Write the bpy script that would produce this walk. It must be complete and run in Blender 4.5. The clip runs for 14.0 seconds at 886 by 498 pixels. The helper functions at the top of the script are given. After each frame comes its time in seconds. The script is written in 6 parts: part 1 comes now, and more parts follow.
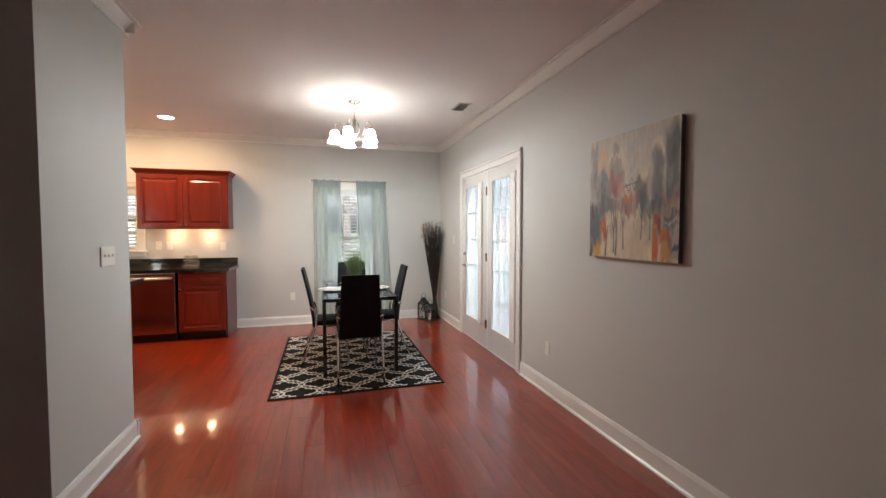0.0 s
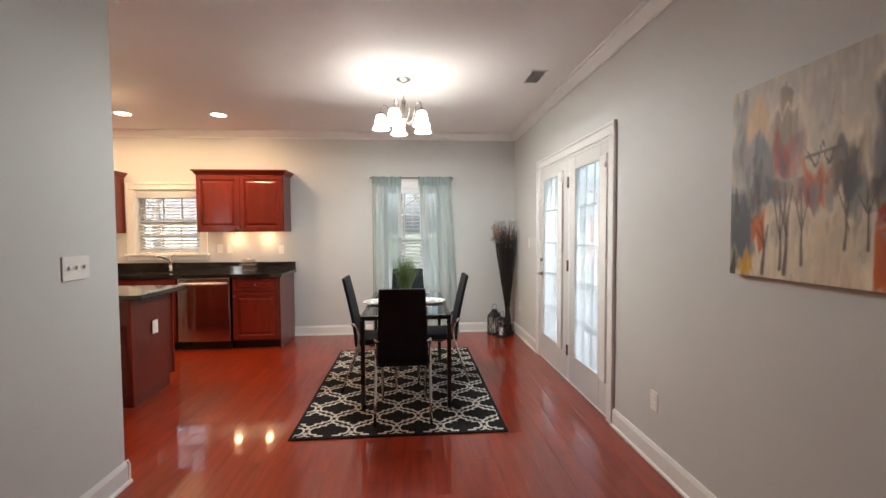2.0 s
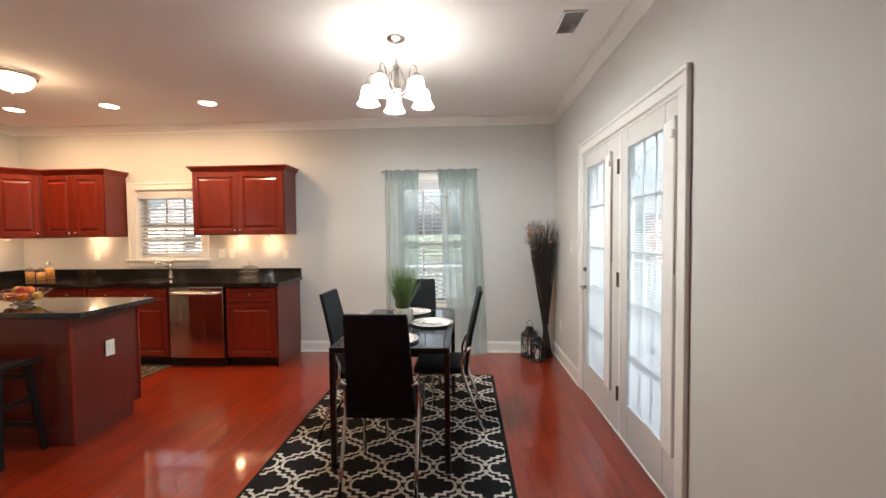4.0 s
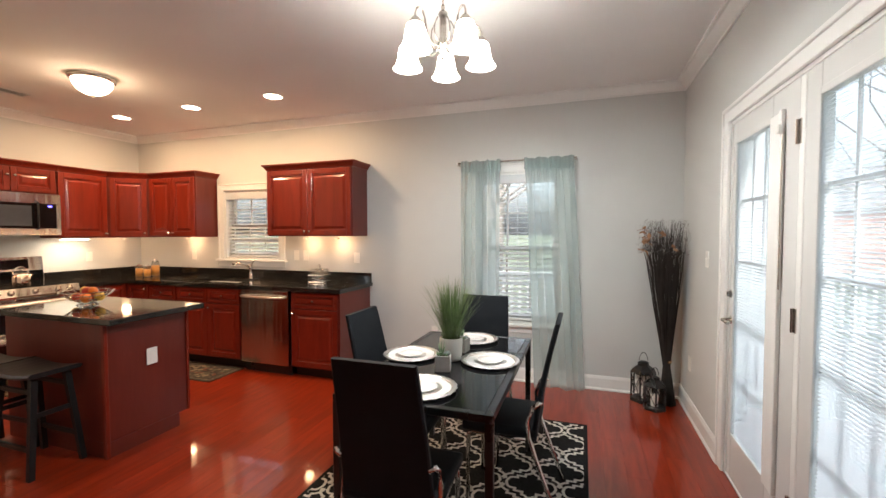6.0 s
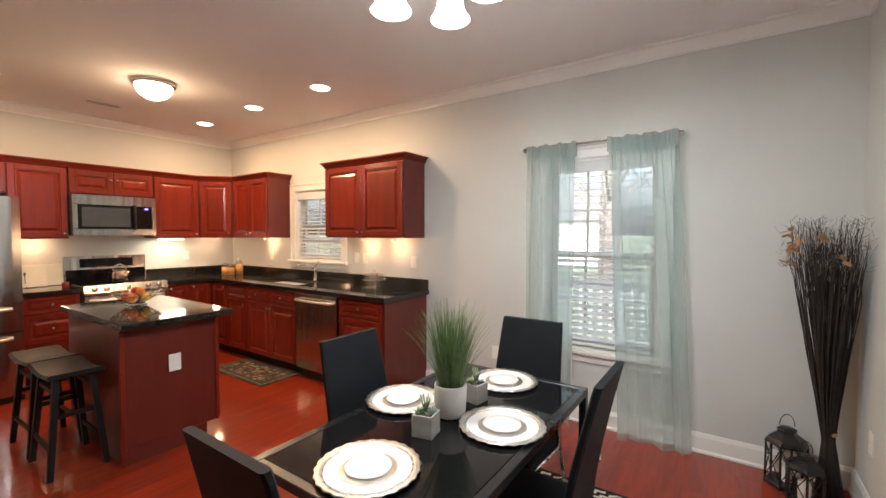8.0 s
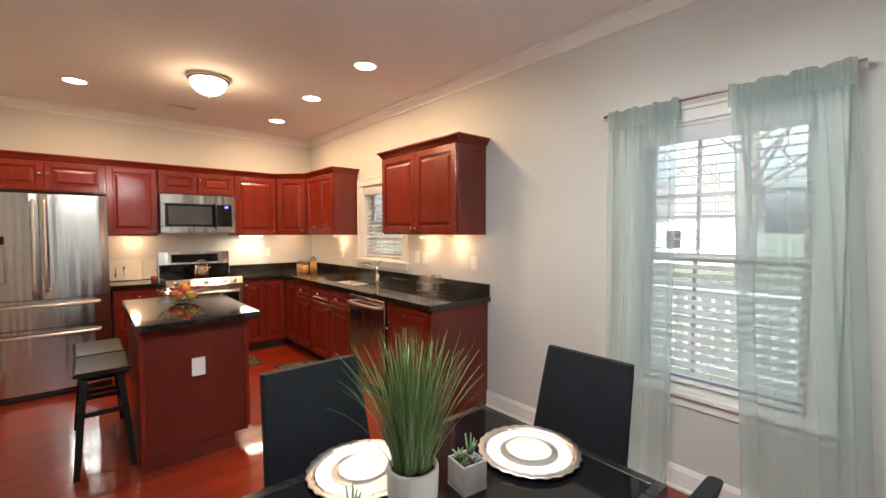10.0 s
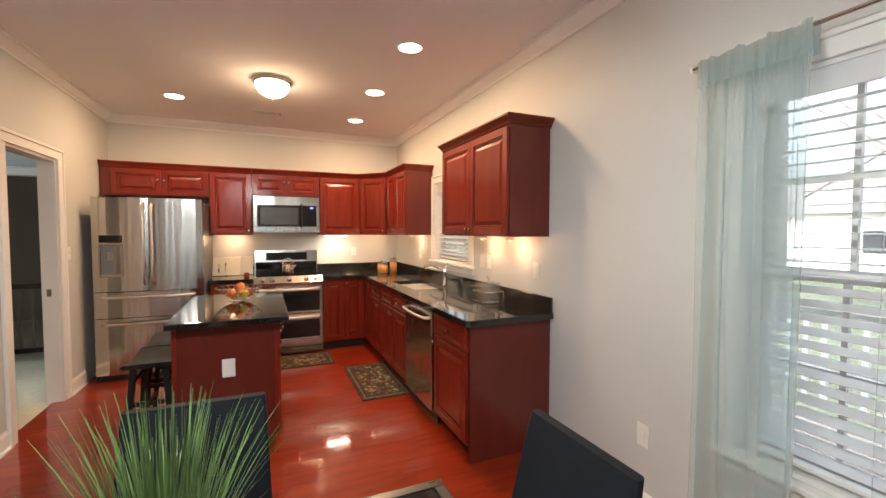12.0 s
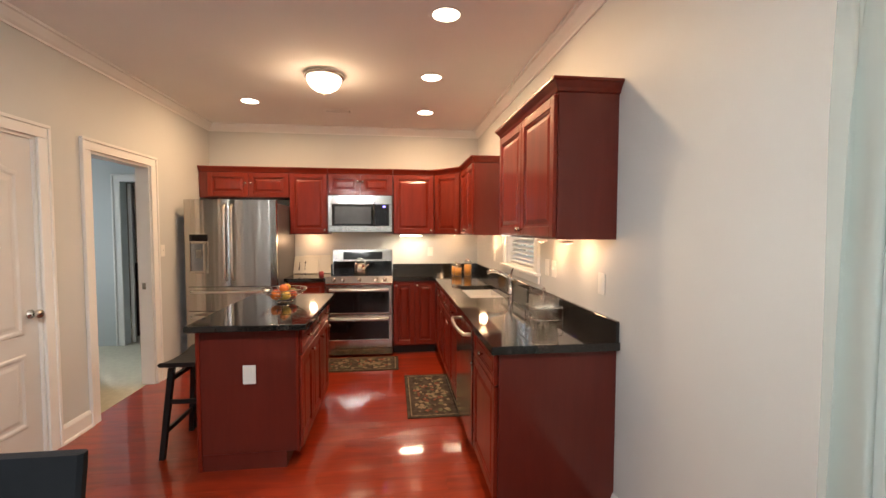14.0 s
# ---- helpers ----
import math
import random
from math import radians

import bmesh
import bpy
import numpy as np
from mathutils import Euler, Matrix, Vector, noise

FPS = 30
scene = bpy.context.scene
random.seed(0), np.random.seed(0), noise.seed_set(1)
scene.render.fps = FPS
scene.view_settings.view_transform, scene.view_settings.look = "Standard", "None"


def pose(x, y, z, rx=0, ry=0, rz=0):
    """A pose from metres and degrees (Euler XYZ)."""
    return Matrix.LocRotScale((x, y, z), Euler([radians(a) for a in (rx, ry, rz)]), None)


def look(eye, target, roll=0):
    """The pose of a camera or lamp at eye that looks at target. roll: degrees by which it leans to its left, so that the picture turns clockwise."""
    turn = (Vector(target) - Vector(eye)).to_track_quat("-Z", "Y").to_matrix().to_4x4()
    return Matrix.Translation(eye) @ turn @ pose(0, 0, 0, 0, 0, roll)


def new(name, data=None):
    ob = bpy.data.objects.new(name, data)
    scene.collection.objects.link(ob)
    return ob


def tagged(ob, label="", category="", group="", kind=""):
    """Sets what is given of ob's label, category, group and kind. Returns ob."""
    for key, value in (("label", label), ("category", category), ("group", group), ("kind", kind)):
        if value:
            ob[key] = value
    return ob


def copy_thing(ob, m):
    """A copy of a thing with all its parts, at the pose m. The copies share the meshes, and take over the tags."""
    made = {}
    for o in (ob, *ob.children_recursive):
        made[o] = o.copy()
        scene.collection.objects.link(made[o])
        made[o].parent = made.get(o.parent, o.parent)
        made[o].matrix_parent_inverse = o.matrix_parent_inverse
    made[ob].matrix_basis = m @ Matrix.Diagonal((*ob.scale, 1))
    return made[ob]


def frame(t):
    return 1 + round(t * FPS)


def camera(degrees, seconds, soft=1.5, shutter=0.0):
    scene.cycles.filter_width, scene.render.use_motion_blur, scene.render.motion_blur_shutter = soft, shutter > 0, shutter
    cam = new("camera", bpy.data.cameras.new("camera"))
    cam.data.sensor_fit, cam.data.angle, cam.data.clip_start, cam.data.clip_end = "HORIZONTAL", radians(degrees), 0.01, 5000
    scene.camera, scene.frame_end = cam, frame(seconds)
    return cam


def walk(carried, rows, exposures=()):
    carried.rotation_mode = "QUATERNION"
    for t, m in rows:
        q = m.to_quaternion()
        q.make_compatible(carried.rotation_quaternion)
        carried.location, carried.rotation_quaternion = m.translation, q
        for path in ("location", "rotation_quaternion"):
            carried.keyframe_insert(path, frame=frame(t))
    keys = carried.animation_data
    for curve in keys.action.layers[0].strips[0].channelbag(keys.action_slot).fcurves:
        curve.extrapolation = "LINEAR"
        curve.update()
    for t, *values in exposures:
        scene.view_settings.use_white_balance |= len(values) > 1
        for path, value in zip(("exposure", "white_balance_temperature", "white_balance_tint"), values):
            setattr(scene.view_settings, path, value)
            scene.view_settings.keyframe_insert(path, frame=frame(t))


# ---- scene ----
cam = camera(93.7, 14.0)
PATH = [
    (0, (3.652, 2.001, 1.378), (4.204, 3.922, 1.295), -0.0),
    (0.5, (3.747, 2.195, 1.372), (4.212, 4.138, 1.29), -0.1),
    (1, (3.869, 2.39, 1.384), (4.222, 4.357, 1.303), -0.3),
    (1.5, (3.972, 2.557, 1.375), (4.212, 4.541, 1.295), -0.3),
    (2, (4.036, 2.776, 1.399), (4.186, 4.769, 1.317), -0.3),
    (2.5, (4.118, 2.965, 1.385), (4.235, 4.96, 1.307), -0.3),
    (5, (4.598, 4.054, 1.423), (4.237, 6.02, 1.35), -0.4),
    (5.5, (4.637, 4.237, 1.414), (4.135, 6.172, 1.342), -0.1),
    (6, (4.654, 4.46, 1.44), (4.017, 6.354, 1.366), -0.1),
    (6.5, (4.731, 4.681, 1.424), (3.957, 6.524, 1.354), -0.2),
    (7, (4.833, 4.894, 1.433), (3.927, 6.675, 1.367), -0.1),
    (7.5, (4.864, 5.104, 1.415), (3.852, 6.828, 1.34), 0.1),
    (8, (4.854, 5.28, 1.455), (3.723, 6.928, 1.382), 0.1),
    (10.5, (4.772, 6.217, 1.438), (3.154, 7.39, 1.354), -0.0),
    (11, (4.79, 6.408, 1.446), (3.073, 7.431, 1.362), 0.1),
    (11.5, (4.75, 6.599, 1.433), (2.966, 7.498, 1.342), 0.1),
    (12, (4.696, 6.762, 1.452), (2.859, 7.549, 1.365), 0.1),
    (12.5, (4.683, 6.934, 1.455), (2.796, 7.592, 1.366), 0.0),
    (13, (4.642, 7.131, 1.456), (2.701, 7.607, 1.368), 0.1),
    (13.5, (4.529, 7.277, 1.462), (2.563, 7.629, 1.363), 0.2),
    (14, (4.378, 7.404, 1.467), (2.394, 7.64, 1.37), 0.1),
]
walk(cam, [(t, look(eye, target, roll)) for t, eye, target, roll in PATH])


# ---- plan ----
W, R, F, S, C = 8.51, 5.475, -1.05, 5.17, 2.74   # north wall, east wall, west wall, south wall of the kitchen, ceiling
PX, PY = 2.43, 4.30                              # the closet block's corner
T = 0.12                                         # wall thickness


# ---- light ----
world = bpy.data.worlds.new("world")
scene.world = world
world.use_nodes = True
wn, wl = world.node_tree.nodes, world.node_tree.links
sky = wn.new("ShaderNodeTexSky")
sky.sky_type, sky.sun_disc, sky.sun_elevation, sky.sun_rotation = "NISHITA", False, radians(35), radians(200)
sky.air_density, sky.dust_density = 1.0, 8.0
overcast = wn.new("ShaderNodeHueSaturation")
overcast.inputs["Saturation"].default_value, overcast.inputs["Value"].default_value = 0.35, 1.1
wl.new(sky.outputs[0], overcast.inputs["Color"])
wl.new(overcast.outputs[0], wn["Background"].inputs[0])
wn["Background"].inputs[1].default_value = 0.15
SUN, CHAND, DOME, CAN, STRIP, PUCK = 2.4, 4.7, 1.55, 3.8, 0.65, 0.56
scene.view_settings.exposure = 2.36


def lamp(kind, name, m, power, color, size=0.05, spread=None, size_y=None):
    data = bpy.data.lights.new(name, kind)
    data.energy, data.color = power, color
    if kind == "AREA":
        data.shape = "RECTANGLE" if size_y else "DISK"
        data.size = size
        if size_y:
            data.size_y = size_y
        if spread:
            data.spread = radians(spread)
    elif kind == "SUN":
        data.angle = radians(size)
    else:
        data.shadow_soft_size = size
    ob = new(name, data)
    ob.matrix_world = m
    return ob


lamp("SUN", "sun", look((0, 0, 30), (-9, 18, 0)), SUN, (1.0, 0.96, 0.9), 12)
WARM, SOFTWARM, CLEAR = (1.0, 0.63, 0.34), (1.0, 0.76, 0.52), (0.965, 0.985, 0.97)


# ---- materials ----
def nodes_of(name):
    m = bpy.data.materials.new(name)
    m.use_nodes = True
    nt = m.node_tree
    return m, nt, nt.nodes["Principled BSDF"]


def link(nt, a, b):
    nt.links.new(a, b)


def noise_node(nt, scale, detail=4, stretch=(1, 1, 1), rough=0.55):
    tc = nt.nodes.new("ShaderNodeTexCoord")
    mp = nt.nodes.new("ShaderNodeMapping")
    mp.inputs["Scale"].default_value = stretch
    n = nt.nodes.new("ShaderNodeTexNoise")
    n.inputs["Scale"].default_value, n.inputs["Detail"].default_value, n.inputs["Roughness"].default_value = scale, detail, rough
    link(nt, tc.outputs["Object"], mp.inputs[0])
    link(nt, mp.outputs[0], n.inputs["Vector"])
    return n


def ramp(nt, fac, stops):
    r = nt.nodes.new("ShaderNodeValToRGB")
    while len(r.color_ramp.elements) < len(stops):
        r.color_ramp.elements.new(0.5)
    for e, (p, c) in zip(r.color_ramp.elements, stops):
        e.position, e.color = p, (*c, 1)
    link(nt, fac, r.inputs[0])
    return r.outputs[0]


def mix(nt, fac, a, b, mode="MIX"):
    n = nt.nodes.new("ShaderNodeMix")
    n.data_type, n.blend_type = "RGBA", mode
    for sock, v in ((n.inputs[0], fac), (n.inputs[6], a), (n.inputs[7], b)):
        if isinstance(v, (int, float)):
            sock.default_value = v
        elif isinstance(v, tuple):
            sock.default_value = (*v, 1)
        else:
            link(nt, v, sock)
    return n.outputs[2]


def bump(nt, bsdf, height, strength, dist=0.002):
    b = nt.nodes.new("ShaderNodeBump")
    b.inputs["Strength"].default_value, b.inputs["Distance"].default_value = strength, dist
    link(nt, height, b.inputs["Height"])
    link(nt, b.outputs[0], bsdf.inputs["Normal"])


def plain(name, color, rough=0.5, metal=0.0, vary=0.08, scale=6.0, grain=120.0, relief=0.1, coat=0.0, spec=0.5, stretch=(1, 1, 1)):
    """A paint, plastic, metal or cloth with variation at two scales."""
    m, nt, b = nodes_of(name)
    n1, n2 = noise_node(nt, scale, 3, stretch), noise_node(nt, grain, 3, stretch)
    dark = tuple(c * (1 - vary) for c in color)
    light = tuple(min(1, c * (1 + vary)) for c in color)
    c1 = ramp(nt, n1.outputs[0], [(0.35, dark), (0.65, light)])
    c2 = mix(nt, 0.25, c1, ramp(nt, n2.outputs[0], [(0.3, dark), (0.7, light)]))
    link(nt, c2, b.inputs["Base Color"])
    mr = nt.nodes.new("ShaderNodeMapRange")
    mr.inputs[3].default_value, mr.inputs[4].default_value = max(0.02, rough - 0.05), rough + 0.06
    link(nt, n1.outputs[0], mr.inputs[0])
    link(nt, mr.outputs[0], b.inputs["Roughness"])
    b.inputs["Metallic"].default_value = metal
    b.inputs["Coat Weight"].default_value = coat
    b.inputs["Specular IOR Level"].default_value = spec
    if relief:
        bump(nt, b, n2.outputs[0], relief)
    return m


def wood(name, dark, light, rough, coat, stretch, scale=5.0, relief=0.05, vary_each=0.3, coat_rough=0.06):
    """Stained wood with grain along the axis whose stretch is smallest; each piece differs."""
    m, nt, b = nodes_of(name)
    tc = nt.nodes.new("ShaderNodeTexCoord")
    info = nt.nodes.new("ShaderNodeObjectInfo")
    add = nt.nodes.new("ShaderNodeVectorMath")
    add.operation = "ADD"
    mul = nt.nodes.new("ShaderNodeVectorMath")
    mul.operation = "SCALE"
    mul.inputs[0].default_value = (37, 53, 71)
    link(nt, info.outputs["Random"], mul.inputs["Scale"])
    link(nt, tc.outputs["Object"], add.inputs[0])
    link(nt, mul.outputs[0], add.inputs[1])
    mp = nt.nodes.new("ShaderNodeMapping")
    mp.inputs["Scale"].default_value = stretch
    link(nt, add.outputs[0], mp.inputs[0])
    outs = []
    for sc, de in ((scale, 5), (scale * 6, 4), (scale * 0.4, 2)):
        n = nt.nodes.new("ShaderNodeTexNoise")
        n.inputs["Scale"].default_value, n.inputs["Detail"].default_value = sc, de
        n.inputs["Distortion"].default_value = 0.6
        link(nt, mp.outputs[0], n.inputs["Vector"])
        outs.append(n.outputs[0])
    c = ramp(nt, outs[0], [(0.3, dark), (0.7, light)])
    c = mix(nt, 0.2, c, ramp(nt, outs[1], [(0.3, dark), (0.65, light)]))
    c = mix(nt, 0.3, c, ramp(nt, outs[2], [(0.3, dark), (0.7, light)]))
    k = nt.nodes.new("ShaderNodeMapRange")
    k.inputs[3].default_value, k.inputs[4].default_value = 1 - vary_each, 1 + vary_each
    link(nt, info.outputs["Random"], k.inputs[0])
    hsv = nt.nodes.new("ShaderNodeHueSaturation")
    link(nt, c, hsv.inputs["Color"])
    link(nt, k.outputs[0], hsv.inputs["Value"])
    link(nt, hsv.outputs[0], b.inputs["Base Color"])
    b.inputs["Roughness"].default_value = rough
    b.inputs["Coat Weight"].default_value = coat
    b.inputs["Coat Roughness"].default_value = coat_rough
    b.inputs["Specular IOR Level"].default_value = 0.2
    if relief:
        bump(nt, b, outs[1], relief, 0.001)
    return m


M = {}
M["wall"] = plain("wall_paint", (0.575, 0.584, 0.570), 0.55, vary=0.025, scale=1.2, grain=220, relief=0.06, spec=0.3)
M["ceil"] = plain("ceiling_paint", (0.81, 0.80, 0.785), 0.85, vary=0.03, scale=0.9, grain=160, relief=0.12)
M["trim"] = plain("white_trim", (0.78, 0.775, 0.755), 0.3, vary=0.03, scale=3, grain=90, relief=0.04)
M["door"] = plain("white_door", (0.62, 0.615, 0.60), 0.32, vary=0.03, scale=3, grain=90, relief=0.05)
M["floor"] = wood("cherry_floor", (0.160, 0.0120, 0.0032), (0.325, 0.0315, 0.0065), 0.34, 1.0, (9, 1.0, 9), 3.0, 0.03, 0.07, 0.07)
M["gap"] = plain("floor_underlay", (0.12, 0.02, 0.008), 0.5)
M["cherry"] = wood("cherry_cabinet", (0.122, 0.0112, 0.0050), (0.220, 0.0215, 0.0085), 0.36, 0.42, (7, 7, 0.9), 2.6, 0.02, 0.10, 0.15)
M["cherry_h"] = wood("cherry_cabinet_rail", (0.122, 0.0112, 0.0050), (0.220, 0.0215, 0.0085), 0.36, 0.42, (0.9, 7, 7), 2.6, 0.02, 0.10, 0.15)
M["cherry_end"] = wood("cherry_end_panel", (0.104, 0.0145, 0.0095), (0.142, 0.021, 0.013), 0.34, 0.55, (6, 6, 0.8), 2.2, 0.01, 0.05, 0.09)
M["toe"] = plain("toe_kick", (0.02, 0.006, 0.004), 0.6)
M["steel"] = plain("stainless_steel", (0.52, 0.50, 0.475), 0.17, 1.0, 0.10, 2, 60, 0.0, stretch=(1, 1, 0.05))
_nt = M["steel"].node_tree
bump(_nt, _nt.nodes["Principled BSDF"], noise_node(_nt, 7, 2, (1, 1, 0.04)).outputs[0], 0.9, 0.010)
M["barsteel"] = plain("satin_bar_steel", (0.74, 0.72, 0.69), 0.33, 1.0, 0.05, relief=0)
M["steelside"] = plain("grey_side", (0.10, 0.10, 0.11), 0.4, 0.2)
M["chrome"] = plain("chrome", (0.75, 0.74, 0.72), 0.08, 1.0, 0.03, relief=0)
M["nickel"] = plain("brushed_nickel", (0.50, 0.47, 0.43), 0.25, 1.0, 0.05, relief=0.02)
M["blackglass"] = plain("black_glass", (0.006, 0.006, 0.007), 0.06, 0, 0.02, relief=0, spec=0.4)
M["blackmetal"] = plain("black_metal", (0.012, 0.012, 0.013), 0.28, 0.0, 0.1, relief=0.03)
M["leather"] = plain("black_leather", (0.010, 0.012, 0.015), 0.55, 0, 0.15, 8, 260, 0.25, spec=0.14)
M["blackwood"] = plain("black_wood", (0.008, 0.0075, 0.008), 0.42, 0, 0.2, 4, 90, 0.15, spec=0.3)
M["white"] = plain("white_ceramic", (0.82, 0.81, 0.79), 0.15, 0, 0.02, relief=0, coat=0.4)
M["silver"] = plain("silver_rim", (0.84, 0.82, 0.79), 0.30, 1.0, 0.1, 20, 90, 1.0)
M["plastic"] = plain("white_plastic", (0.78, 0.77, 0.73), 0.35, 0, 0.02, relief=0)
M["concrete"] = plain("grey_concrete", (0.42, 0.41, 0.39), 0.7, 0, 0.12, 14, 160, 0.4)
M["potwhite"] = plain("white_pot", (0.68, 0.67, 0.63), 0.5, 0, 0.05, 10, 140, 0.5)
M["soil"] = plain("soil", (0.04, 0.03, 0.02), 0.9, 0, 0.3, 30, 200, 0.8)
M["grass"] = plain("grass_blade", (0.115, 0.19, 0.062), 0.42, 0, 0.4, 12, 120, 0.1)
M["succ"] = plain("succulent_leaf", (0.16, 0.26, 0.13), 0.45, 0, 0.3, 30, 160, 0.1)
M["succg"] = plain("grey_leaf", (0.22, 0.27, 0.25), 0.5, 0, 0.3, 30, 160, 0.1)
M["twig"] = plain("dark_twig", (0.022, 0.018, 0.016), 0.7, 0, 0.4, 20, 150, 0.4)
M["tip"] = plain("grey_tip", (0.16, 0.145, 0.135), 0.8, 0, 0.4, 20, 150, 0.3)
M["podleaf"] = plain("dried_leaf", (0.36, 0.19, 0.10), 0.7, 0, 0.3, 20, 150, 0.3)
M["rugblack"] = plain("rug_pile", (0.012, 0.012, 0.013), 0.95, 0, 0.4, 40, 500, 1.0, spec=0.15)
M["rugwhite"] = plain("rug_lattice", (0.62, 0.60, 0.54), 0.95, 0, 0.12, 40, 500, 1.0, spec=0.15)
M["carpet"] = plain("pale_carpet", (0.48, 0.47, 0.38), 0.95, 0, 0.08, 20, 300, 0.8, spec=0.1)
M["bluewall"] = plain("hall_paint", (0.50, 0.54, 0.55), 0.6, 0, 0.03, 1.2, 220, 0.06)
M["darkwood"] = plain("dark_rail_wood", (0.035, 0.018, 0.012), 0.4, 0, 0.2)
M["slat"] = plain("white_slat", (0.62, 0.64, 0.66), 0.4, 0, 0.02, relief=0)
M["mini_slat"] = plain("white_mini_slat", (0.50, 0.54, 0.58), 0.5, 0, 0.02, relief=0)
M["sinksteel"] = plain("satin_steel", (0.74, 0.72, 0.69), 0.42, 0.5, 0.05, relief=0)
M["rail_paint"] = plain("grey_white_paint", (0.42, 0.42, 0.41), 0.6)
M["brass"] = plain("gold_trim", (0.55, 0.36, 0.20), 0.25, 1.0, 0.05, relief=0)
M["bulbous"] = plain("kettle_copper", (0.62, 0.50, 0.43), 0.16, 1.0, 0.05, relief=0)
M["paper"] = plain("cream_board", (0.68, 0.64, 0.55), 0.6, 0, 0.04, 8, 120, 0.1)
M["canvas_side"] = plain("dark_canvas_side", (0.10, 0.095, 0.09), 0.7, 0, 0.25, 12, 200, 0.3)
M["darkmark"] = plain("dark_print", (0.05, 0.045, 0.04), 0.6)
M["red"] = plain("red_cloth", (0.20, 0.01, 0.015), 0.5)
M["orange"] = plain("orange_fruit", (0.62, 0.16, 0.02), 0.4, 0, 0.15, 30, 300, 0.4)
M["redfruit"] = plain("red_fruit", (0.35, 0.035, 0.015), 0.3, 0, 0.3, 30, 200, 0.1)
M["yellowfruit"] = plain("yellow_fruit", (0.60, 0.38, 0.06), 0.4, 0, 0.15, 30, 200, 0.1)
M["greenfruit"] = plain("green_fruit", (0.10, 0.15, 0.03), 0.4, 0, 0.2, 30, 200, 0.1)
M["amber"] = plain("amber_jar_filling", (0.68, 0.30, 0.06), 0.4, 0, 0.3, 40, 200, 0.3)
M["dispenser"] = plain("bright_dispenser_lining", (0.34, 0.38, 0.43), 0.2, 0.8, 0.1, relief=0)
# darkened so that the landing's dimness sits in its colour, not its lighting
M["landing"] = plain("landing_shade_paint", (0.20, 0.18, 0.15), 0.7, 0, 0.05, 1.2, 220, 0.06)
M["screen"] = plain("dark_panel", (0.06, 0.07, 0.085), 0.15, 0, 0.1, relief=0)
M["deck"] = plain("deck_board", (0.17, 0.15, 0.135), 0.8, 0, 0.15, 4, 60, 0.4, stretch=(1, 8, 1))
M["lawn"] = plain("lawn", (0.055, 0.068, 0.034), 0.95, 0, 0.4, 0.4, 30, 0.6)
M["bark"] = plain("tree_bark", (0.16, 0.13, 0.11), 0.9, 0, 0.3, 4, 40, 0.8)
M["siding"] = plain("pale_siding", (0.52, 0.50, 0.46), 0.7, 0, 0.06, 0.7, 30, 0.2)
M["shingle"] = plain("roof_shingle", (0.10, 0.09, 0.09), 0.9, 0, 0.2, 2, 30, 0.5)
M["brickred"] = plain("red_brick_wall", (0.26, 0.10, 0.07), 0.85, 0, 0.25, 3, 30, 0.5)


def granite():
    m, nt, b = nodes_of("black_granite")
    tc = nt.nodes.new("ShaderNodeTexCoord")
    v = nt.nodes.new("ShaderNodeTexVoronoi")
    v.inputs["Scale"].default_value = 220
    link(nt, tc.outputs["Object"], v.inputs["Vector"])
    n = noise_node(nt, 24, 5)
    speck = ramp(nt, v.outputs["Color"], [(0.0, (0.006, 0.006, 0.006)), (0.75, (0.012, 0.011, 0.010)), (1.0, (0.10, 0.085, 0.07))])
    c = mix(nt, ramp(nt, n.outputs[0], [(0.45, (0, 0, 0)), (0.7, (0.5, 0.5, 0.5))]), speck, (0.030, 0.024, 0.020))
    link(nt, c, b.inputs["Base Color"])
    b.inputs["Roughness"].default_value = 0.07
    b.inputs["IOR"].default_value = 1.55
    b.inputs["Coat Weight"].default_value = 0.15
    return m


M["granite"] = granite()


